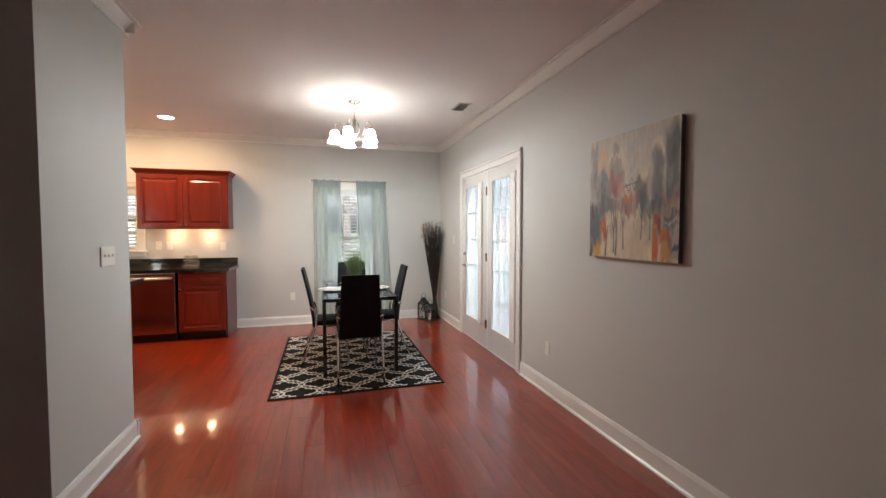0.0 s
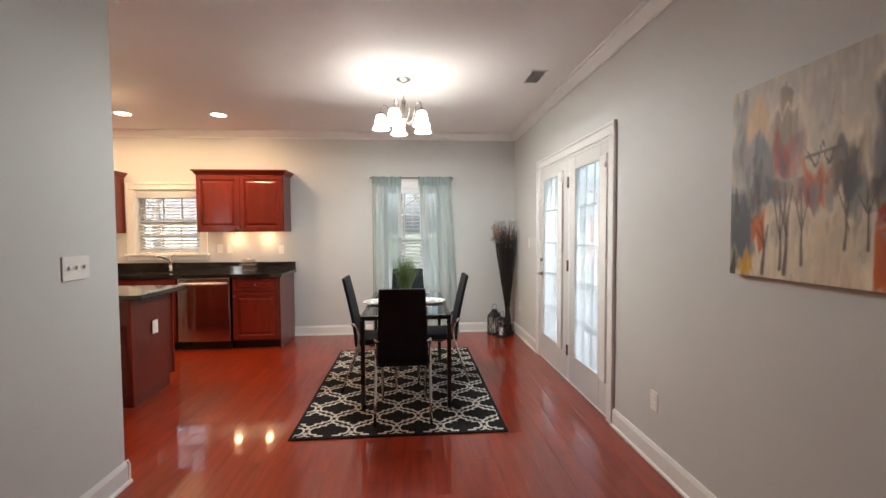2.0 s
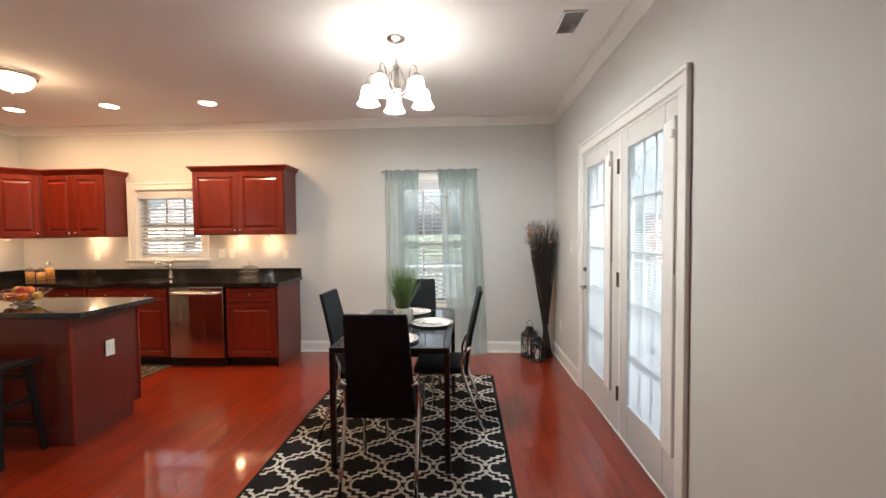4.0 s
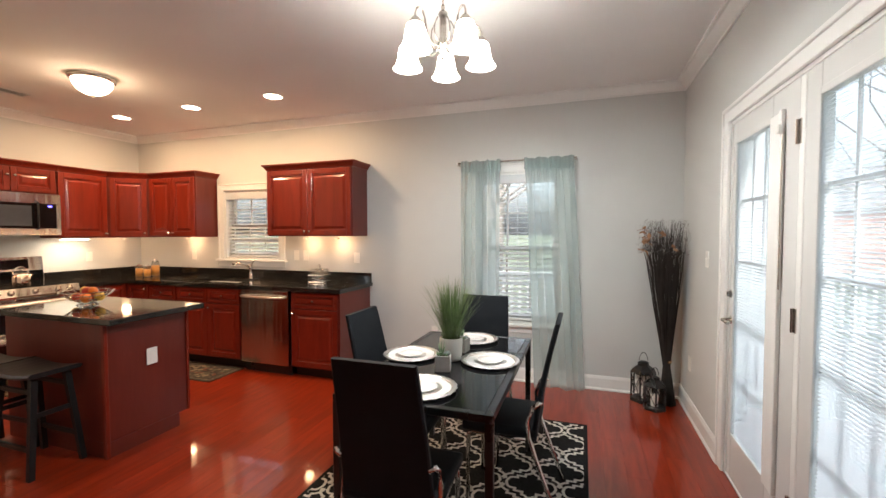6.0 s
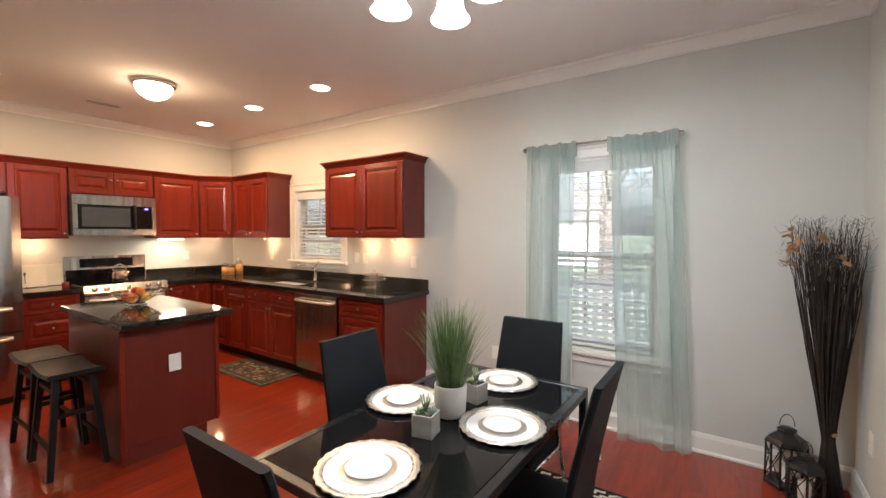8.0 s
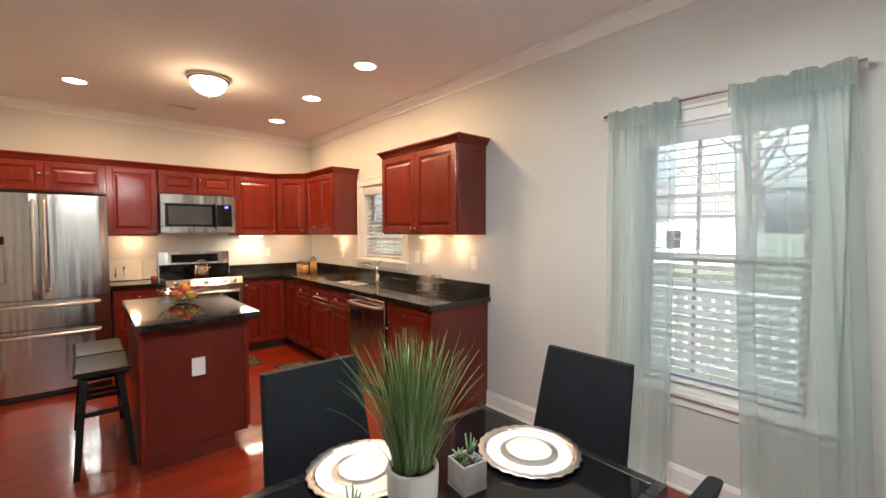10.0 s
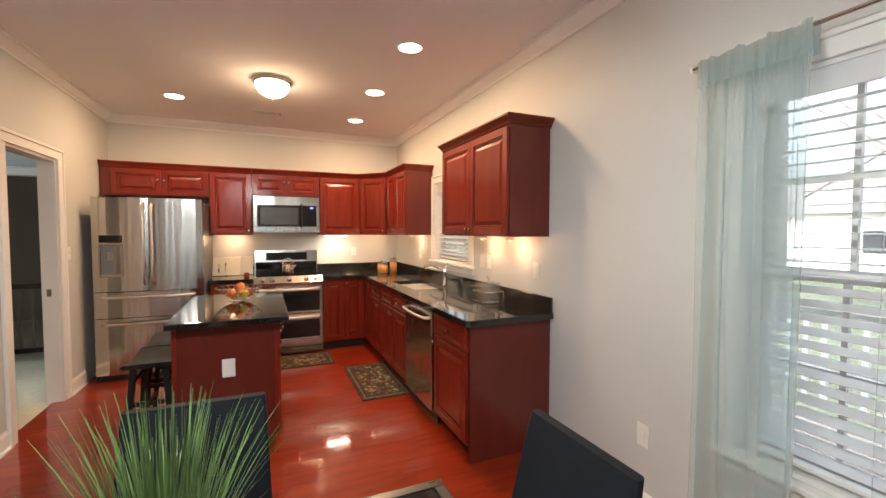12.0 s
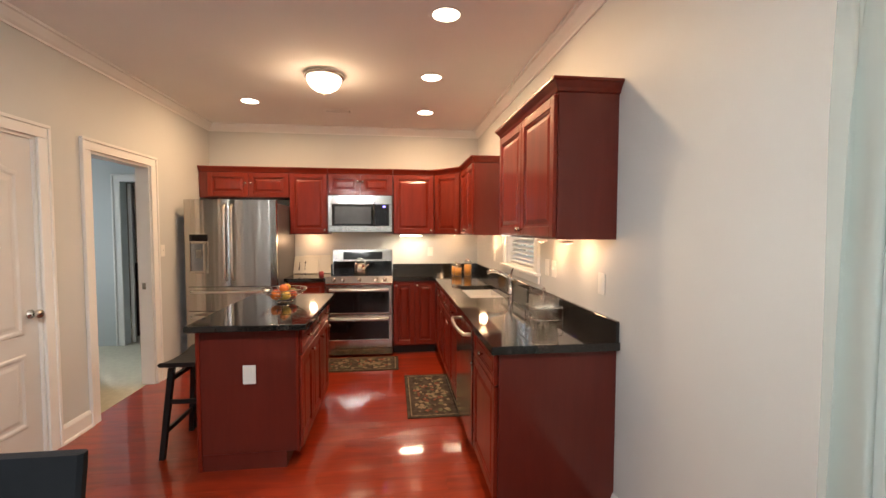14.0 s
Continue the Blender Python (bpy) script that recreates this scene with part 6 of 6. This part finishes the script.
def fruit_bowl():
    f = thing("fruit_bowl", 1.10, 6.57, zc1, 0, "silver wire bowl on the island", "bowl")
    b = B()
    for r, z in ((0.065, 0.004), (0.10, 0.045), (0.14, 0.075), (0.165, 0.10)):
        pts = [(r * math.cos(2 * math.pi * i / 32), r * math.sin(2 * math.pi * i / 32), z) for i in range(33)]
        tube(b, pts, 0.003, 6)
    for i in range(20):
        a = 2 * math.pi * i / 20
        tube(b, [(r * math.cos(a + k), r * math.sin(a + k), z) for r, z, k in ((0.05, 0.022, 0), (0.10, 0.045, 0.1), (0.14, 0.075, 0.2), (0.165, 0.10, 0.3))], 0.002, 5)
    lathe(b, [(0.0, 0.018), (0.055, 0.020), (0.055, 0.024), (0.0, 0.022)], 24)
    tube(b, [(0.04, 0, 0.02), (0.065, 0, 0.003)], 0.003, 5)
    tube(b, [(-0.04, 0.02, 0.02), (-0.062, 0.02, 0.003)], 0.003, 5)
    part("bowl", b, "chrome", f)
    spots = ((-0.07, -0.03, 0.05, 0.036, "yellowfruit", "yellow fruit"), (0.055, -0.045, 0.052, 0.038, "orange", "orange"), (0.0, 0.06, 0.05, 0.037, "redfruit", "red apple"),
             (-0.01, -0.06, 0.055, 0.036, "redfruit", "red apple"), (0.08, 0.035, 0.055, 0.035, "yellowfruit", "yellow fruit"), (-0.07, 0.045, 0.058, 0.034, "greenfruit", "green pear"),
             (0.0, 0.0, 0.095, 0.035, "redfruit", "dark red apple"), (0.05, 0.01, 0.10, 0.030, "orange", "orange"), (-0.045, 0.01, 0.10, 0.030, "yellowfruit", "yellow fruit"))
    for x, y, z, r, mat, nm in spots:
        single("fruit", blob(B(), 0, 0, 0, r, 16, 0.95), mat, nm + " piled in the wire bowl", "fruit", smooth=True, at=pose(1.10 + x, 6.57 + y, zc1 + z - r * 0.8), group="fruit in the bowl")


fruit_bowl()


def jar(x, y, h, r):
    j = thing("glass_jar", x, y, zc1, 0, "clear glass jar with an amber filling and a steel lid", "jar", "jars on the counter")
    part("filling", lathe(B(), [(r * 0.88, 0.006), (r * 0.88, h * 0.62), (0.0, h * 0.63)], 16), "amber", j, smooth=True)
    part("glass", lathe(B(), [(r, 0.0), (r, h * 0.72), (r * 0.75, h * 0.80), (r * 0.75, h * 0.84)], 20), "jar", j, smooth=True)
    part("lid", lathe(B(), [(r * 0.8, h * 0.841), (r * 0.8, h * 0.90), (r * 0.3, h * 0.93), (r * 0.35, h * 0.98), (0.0, h)], 20), "chrome", j, "steel lid", smooth=True)


jar(-0.57, 8.14, 0.165, 0.044)
jar(-0.46, 8.16, 0.155, 0.044)
jar(-0.48, 8.28, 0.215, 0.048)


def tumbler_set():
    cx, cy, k = 1.93, 8.32, 0.084
    c = thing("tumbler_caddy", cx, cy, zc1, 5, "chrome wire caddy holding glasses", "caddy")
    b = B()
    for z in (0.012, 0.085):
        tube(b, [(-k, -k, z), (k, -k, z), (k, k, z), (-k, k, z), (-k, -k, z)], 0.0025, 6)
    for x, y in ((-k, -k), (0, -k), (k, -k), (k, 0), (k, k), (0, k), (-k, k), (-k, 0)):
        tube(b, [(x, y, 0.0), (x, y, 0.085)], 0.002, 5)
    tube(b, [(-k, 0, 0.012), (k, 0, 0.012)], 0.002, 5)
    tube(b, [(0, -k, 0.012), (0, 0, 0.012), (0, 0, 0.165), (0.02, 0, 0.185), (0, 0, 0.20), (-0.02, 0, 0.185), (0, 0, 0.165)], 0.003, 6)
    part("rack", b, "chrome", c)
    for x in (-0.041, 0.041):
        for y in (-0.041, 0.041):
            g = thing("glass_tumbler", cx + x, cy + y, zc1 + 0.015, 0, "clear ribbed glass tumbler in the wire caddy", "glass", "tumblers in the caddy")
            part("glass", lathe(B(), [(0.0, 0.0), (0.029, 0.0), (0.033, 0.05), (0.038, 0.135), (0.036, 0.135), (0.031, 0.05), (0.026, 0.010), (0.0, 0.010)], 20, wave=0.03, waves=10), "tumbler", g, smooth=True)


tumbler_set()


def kettle():
    k = thing("kettle", -0.61, 7.01, 0.9222, 90, "polished steel whistling kettle on the cooktop", "kettle")
    part("body", lathe(B(), [(0.066, 0.0), (0.071, 0.008), (0.070, 0.085), (0.060, 0.118), (0.040, 0.136), (0.0, 0.14)], 40, wave=0.02, waves=10), "bulbous", k, smooth=True)
    part("knob", lathe(B(), [(0.008, 0.138), (0.008, 0.15), (0.015, 0.16), (0.0, 0.172)], 14), "blackmetal", k, smooth=True)
    pts = [(-0.062 * math.cos(math.pi * i / 10), 0, 0.11 + 0.085 * math.sin(math.pi * i / 10)) for i in range(11)]
    part("handle", tube(B(), pts, 0.006, 8), "chrome", k, smooth=True)
    part("spout", tube(B(), [(0.055, 0, 0.08), (0.090, 0, 0.115)], 0.014, 10, 0.009), "bulbous", k, smooth=True)


kettle()


def boards():
    b = thing("serving_board", -0.90, 6.33, zc1 + 0.0015, 84, "cream decorative board with dark printed cutlery leaning on the wall", "board", "boards on the counter")
    for nm, x0, x1, y, h, lean in (("board", -0.15, 0.15, -0.10, 0.22, 18),):
        q = B()
        box(q, x0, x1, -0.006, 0.006, 0, h, 0.003)
        bmesh.ops.transform(q, matrix=pose(0, -0.03, 0.002, -lean, 0, 0), verts=q.verts)
        part("board", q, "paper", b)
        q = B()
        for cx, hh in ((-0.08, 0.075), (-0.01, 0.055)):
            box(q, cx - 0.003, cx + 0.003, -0.0075, -0.0062, 0.04, 0.04 + hh * 1.4)
            lathe(q, [(0.0, 0.0), (0.014, 0.001), (0.014, 0.0014), (0.0, 0.0015)], 14, 0, 0, 0)
        box(q, -0.088, -0.072, -0.0076, -0.0062, 0.04, 0.085, 0.0004)
        box(q, -0.018, -0.002, -0.0076, -0.0062, 0.12, 0.155, 0.0004)
        bmesh.ops.transform(q, matrix=pose(0, -0.03, 0.002, -lean, 0, 0), verts=q.verts)
        part("print", q, "darkmark", b, "dark printed cutlery", kind="stuff")
    c = thing("serving_board", -0.94, 6.46, zc1 + 0.0015, 97, "plain cream board leaning on the wall behind the printed one", "board", "boards on the counter")
    q = box(B(), -0.16, 0.16, -0.006, 0.006, 0, 0.225, 0.003)
    bmesh.ops.transform(q, matrix=pose(0, -0.02, 0.002, -10, 0, 0), verts=q.verts)
    part("board", q, "paper", c)
    t = thing("mug", -0.62, 6.56, zc1, 0, "small dark red mug at the worktop's edge", "mug")
    part("cup", lathe(B(), [(0.026, 0), (0.028, 0.004), (0.028, 0.055), (0.025, 0.055), (0.024, 0.008), (0.0, 0.008)], 18), "red", t, smooth=True)


boards()


def kitchen_mat(x0, x1, y0, y1, seed, label):
    r = thing("kitchen_mat", 0, 0, 0, 0, label, "rug", "mats on the kitchen floor")
    part("mat_base", box(B(), x0, x1, y0, y1, 0.0005, 0.009, 0.003), "mat_dark", r)
    part("border", extrude_frame(x0 + 0.03, x1 - 0.03, y0 + 0.03, y1 - 0.03, 0.008, 0.0098), "mat_tan", r, "tan border line")
    rnd = random.Random(seed)
    for mat, n, lab in (("mat_tan", 60, "tan"), ("mat_red", 26, "rust red"), ("mat_green", 30, "olive")):
        b = B()
        for i in range(n):
            x, y = rnd.uniform(x0 + 0.08, x1 - 0.08), rnd.uniform(y0 + 0.08, y1 - 0.08)
            a, s = rnd.uniform(0, 3.1), rnd.uniform(0.012, 0.035)
            k = rnd.randint(5, 7)
            f = [b.verts.new((min(max(x + s * rnd.uniform(0.5, 1.3) * math.cos(a + 2 * math.pi * j / k), x0 + 0.05), x1 - 0.05), min(max(y + s * rnd.uniform(0.4, 1.0) * math.sin(a + 2 * math.pi * j / k), y0 + 0.05), y1 - 0.05), 0.0097 + 0.00002 * i)) for j in range(k)]
            b.faces.new(f)
        part("motif", b, mat, r, lab + " woven motifs", kind="stuff")


def extrude_frame(x0, x1, y0, y1, t, z):
    b = B()
    for a0, a1, b0, b1 in ((x0, x1, y0, y0 + t), (x0, x1, y1 - t, y1), (x0, x0 + t, y0 + t, y1 - t), (x1 - t, x1, y0 + t, y1 - t)):
        box(b, a0, a1, b0, b1, z - 0.0006, z)
    return b


M["mat_dark"] = plain("mat_pile", (0.06, 0.045, 0.035), 0.95, 0, 0.5, 18, 300, 0.9, spec=0.1)
M["mat_tan"] = plain("mat_tan_wool", (0.20, 0.155, 0.10), 0.95, 0, 0.35, 25, 300, 0.9, spec=0.1)
M["mat_red"] = plain("mat_red_wool", (0.16, 0.06, 0.04), 0.95, 0, 0.35, 25, 300, 0.9, spec=0.1)
M["mat_green"] = plain("mat_green_wool", (0.12, 0.12, 0.07), 0.95, 0, 0.35, 25, 300, 0.9, spec=0.1)
kitchen_mat(0.29, 1.235, 7.505, 7.95, 3, "dark patterned floor mat with tan motifs in front of the sink")
kitchen_mat(-0.36, 0.10, 6.66, 7.45, 8, "dark patterned floor mat with tan motifs in front of the range")


# ---- landing seen through the doorways ----
rail = thing("stair_railing", -1.70, 3.97, 0.004, 0, "dark wooden stair railing on the landing", "railing")
part("newel", box(B(), -0.04, 0.04, -0.04, 0.04, 0, 0.97, 0.006), "darkwood", rail)
part("newel_cap", box(B(), -0.05, 0.05, -0.05, 0.05, 0.9705, 0.995, 0.008), "darkwood", rail)
part("handrail", box(B(), -0.03, 0.03, 0.041, 1.6, 0.76, 0.82, 0.008), "darkwood", rail)
part("shoe_rail", box(B(), -0.03, 0.03, 0.041, 1.6, 0, 0.05, 0.006), "darkwood", rail)
for i in range(12):
    # balusters take the same darkened landing colour, shade included
    part("baluster", box(B(), -0.012, 0.012, 0.12 + i * 0.12, 0.144 + i * 0.12, 0.0505, 0.7595), "landing", rail, "baluster in the landing's darkened paint")
leaf = thing("door_4", -1.31, 4.10, 0.012, 207.5, "white interior door standing open on the landing", "door", kind="structure")
part("leaf", box(B(), 0.0, 0.74, -0.0175, 0.0175, 0, 2.015, 0.002), "door", leaf)
part("door_handle", lathe(B(), [(0.0, 0.0), (0.024, 0.006), (0.024, 0.04), (0.0, 0.05)], 12, 0.68, 0.0, 0.90), "nickel", leaf, smooth=True)


# ---- outdoors ----
single("ground", box(B(), -300, 300, W + 0.17, 600, -1.2, -0.9), "lawn", "lawn stretching away behind the house", "ground", "structure")
single("ground_south", box(B(), -300, R + 0.169, -300, SOUTH - T - 0.01, -1.2, -0.9), "lawn", "lawn in front of the house", "ground", "structure")
single("ground_east", box(B(), R + 0.17, 300, -300, W + 0.169, -1.2, -0.9), "lawn", "lawn beside the house", "ground", "structure")


def deck(x0, x1, y0, y1):
    d = thing("deck", 0, 0, 0, 0, "weathered grey timber deck outside the patio doors", "deck", kind="structure")
    part("frame", box(B(), x0 + 0.02, x1 - 0.02, y0 + 0.02, y1 - 0.02, -0.9, -0.16), "deck", d)
    y = y0
    me = mesh_of("board", box(B(), x0, x1, 0, 0.136, -0.155, -0.13, 0.003), "deck")
    while y < y1 - 0.14:
        o = new("board", me)
        o.parent = d
        o.location = (0, y, 0)
        y += 0.142
    return d


deck(R + 0.17, R + 3.6, 4.6, 12.2)


def deck_rail(x0, y0, x1, y1):
    r = thing("deck_railing", 0, 0, 0, 0, "white painted deck railing with square balusters", "railing", "deck railings")
    L = math.hypot(x1 - x0, y1 - y0)
    m = pose(x0, y0, -0.13, 0, 0, math.degrees(math.atan2(y1 - y0, x1 - x0)))
    r.matrix_world = m
    for z0, z1 in ((0.10, 0.14), (0.90, 0.94)):
        part("rail", box(B(), 0, L, -0.02, 0.02, z0, z1, 0.003), "rail_paint", r)
    part("cap", box(B(), 0, L, -0.07, 0.07, 0.9405, 0.965, 0.004), "rail_paint", r)
    me = mesh_of("baluster", box(B(), -0.018, 0.018, -0.018, 0.018, 0.1405, 0.8995), "rail_paint")
    n = int(L / 0.13)
    for i in range(n + 1):
        o = new("baluster", me)
        o.parent = r
        o.location = (0.03 + i * (L - 0.06) / n, 0, 0)


deck_rail(R + 3.55, 4.65, R + 3.55, 12.1)
deck_rail(R + 3.5, 12.15, R + 0.25, 12.15)
# porch rail north of the dining window
single("porch", box(B(), 1.0, R + 0.16, W + 0.17, W + 2.6, -0.9, -0.13), "deck", "weathered grey timber porch behind the house", "porch", "structure")
deck_rail(1.1, W + 2.5, R + 0.1, W + 2.5)


def tree(x, y, h, seed):
    rnd = random.Random(seed)
    t = thing("tree", x, y, -0.9, 0, "tall bare winter tree with thin limbs", "tree", "trees behind the house")
    b = B()
    tube(b, [(0, 0, 0), (rnd.uniform(-0.1, 0.1), rnd.uniform(-0.1, 0.1), h * 0.35), (rnd.uniform(-0.3, 0.3), 0, h * 0.7), (rnd.uniform(-0.5, 0.5), 0.1, h)], 0.17, 8, 0.03)
    part("trunk", b, "bark", t, smooth=True)
    b = B()
    for i in range(34):
        z = h * rnd.uniform(0.22, 0.95)
        a = rnd.uniform(0, 6.28)
        l = (h - z) * rnd.uniform(0.25, 0.5) + 0.6
        p0 = Vector((0, 0, z))
        p1 = p0 + Vector((math.cos(a) * l * 0.5, math.sin(a) * l * 0.5, l * 0.35))
        p2 = p0 + Vector((math.cos(a + 0.2) * l, math.sin(a + 0.2) * l, l * 0.8))
        tube(b, [p0, p1, p2], 0.045, 5, 0.012)
        for k in range(4):
            s = p1.lerp(p2, rnd.random())
            e = s + Vector((rnd.uniform(-1, 1), rnd.uniform(-1, 1), rnd.uniform(0.2, 1))).normalized() * rnd.uniform(0.4, 1.1)
            tube(b, [s, s.lerp(e, 0.5) + Vector((0, 0, 0.05)), e], 0.014, 3, 0.005)
    part("limbs", b, "bark", t, "thin bare limbs", kind="stuff")


for i, (x, y, h) in enumerate(((2.2, 17, 11), (4.6, 19, 13), (6.4, 16, 10), (-1.2, 18, 12), (8.8, 21, 12), (0.6, 23, 13), (13, 17, 12), (16, 12, 11), (-6, 20, 12), (15.5, 24, 13), (3.4, 26, 14), (11.5, 27, 13), (19, 7, 12))):
    tree(x, y, h, i)


def neighbour(x, y, rz, w, d, h, wall):
    n = thing("neighbouring_house", x, y, -0.9, rz, "neighbouring single-storey house with a dark shingle roof", "house", "neighbouring houses")
    part("wall", box(B(), -w / 2, w / 2, -d / 2, d / 2, 0, h), wall, n)
    part("roof", extrude(B(), [(-d / 2 - 0.4, h - 0.05), (d / 2 + 0.4, h - 0.05), (0, h + d * 0.28)], "x", -w / 2 - 0.3, w / 2 + 0.3), "shingle", n)
    for sx in (-0.3, 0.0, 0.3):
        wn_ = part("window", box(B(), sx * w - 0.55, sx * w + 0.55, -d / 2 - 0.05, -d / 2 - 0.001, 1.1, 2.5, 0.01), "trim", n)
        part("pane", box(B(), sx * w - 0.46, sx * w + 0.46, -d / 2 - 0.058, -d / 2 - 0.051, 1.2, 2.4), "blackglass", wn_)


neighbour(-12, 40, 4, 18, 9, 3.4, "siding")
neighbour(24, 30, -30, 14, 9, 3.4, "brickred")
neighbour(30, 9, -80, 14, 9, 3.6, "siding")


# ---- floor planks, last ----
def planks():
    rnd = random.Random(31)
    pw, pl = 0.127, 1.21
    me = mesh_of("plank", box(B(), 0.0002, pw - 0.0002, 0.0002, pl - 0.0002, -0.012, 0.0, 0.0004), "floor")
    x0, y0, x1, y1 = F, SOUTH, R, W
    x, k = x0, 0
    count = 0
    rest = B()
    while x < x1 - 0.01:
        y = y0 - pl * ((k * 0.37) % 1.0)
        w = min(pw, x1 - x)
        while y < y1:
            a, b = max(y, y0), min(y + pl, y1)
            if b - a > 0.01:
                inside = x + w / 2 > PX or b > S - 0.10
                if inside:
                    if b - a > pl - 0.001 and w > pw - 0.001:
                        o = new("plank", me)
                        o.parent = floor
                        o.location = (x, y, 0)
                    else:
                        o = new("plank", mesh_of("plank", box(B(), 0.0002, w - 0.0002, 0.0002, b - a - 0.0002, -0.012, 0.0, 0.0004), "floor"))
                        o.parent = floor
                        o.location = (x, a, 0)
                    count += 1
            y += pl
        x += pw
        k += 1
    rest.free()
    part("plank_rest", box(B(), 0.2, PX, SOUTH, PY, -0.012, -0.0005), "floor", floor, "planks of the side hall", kind="stuff")


planks()
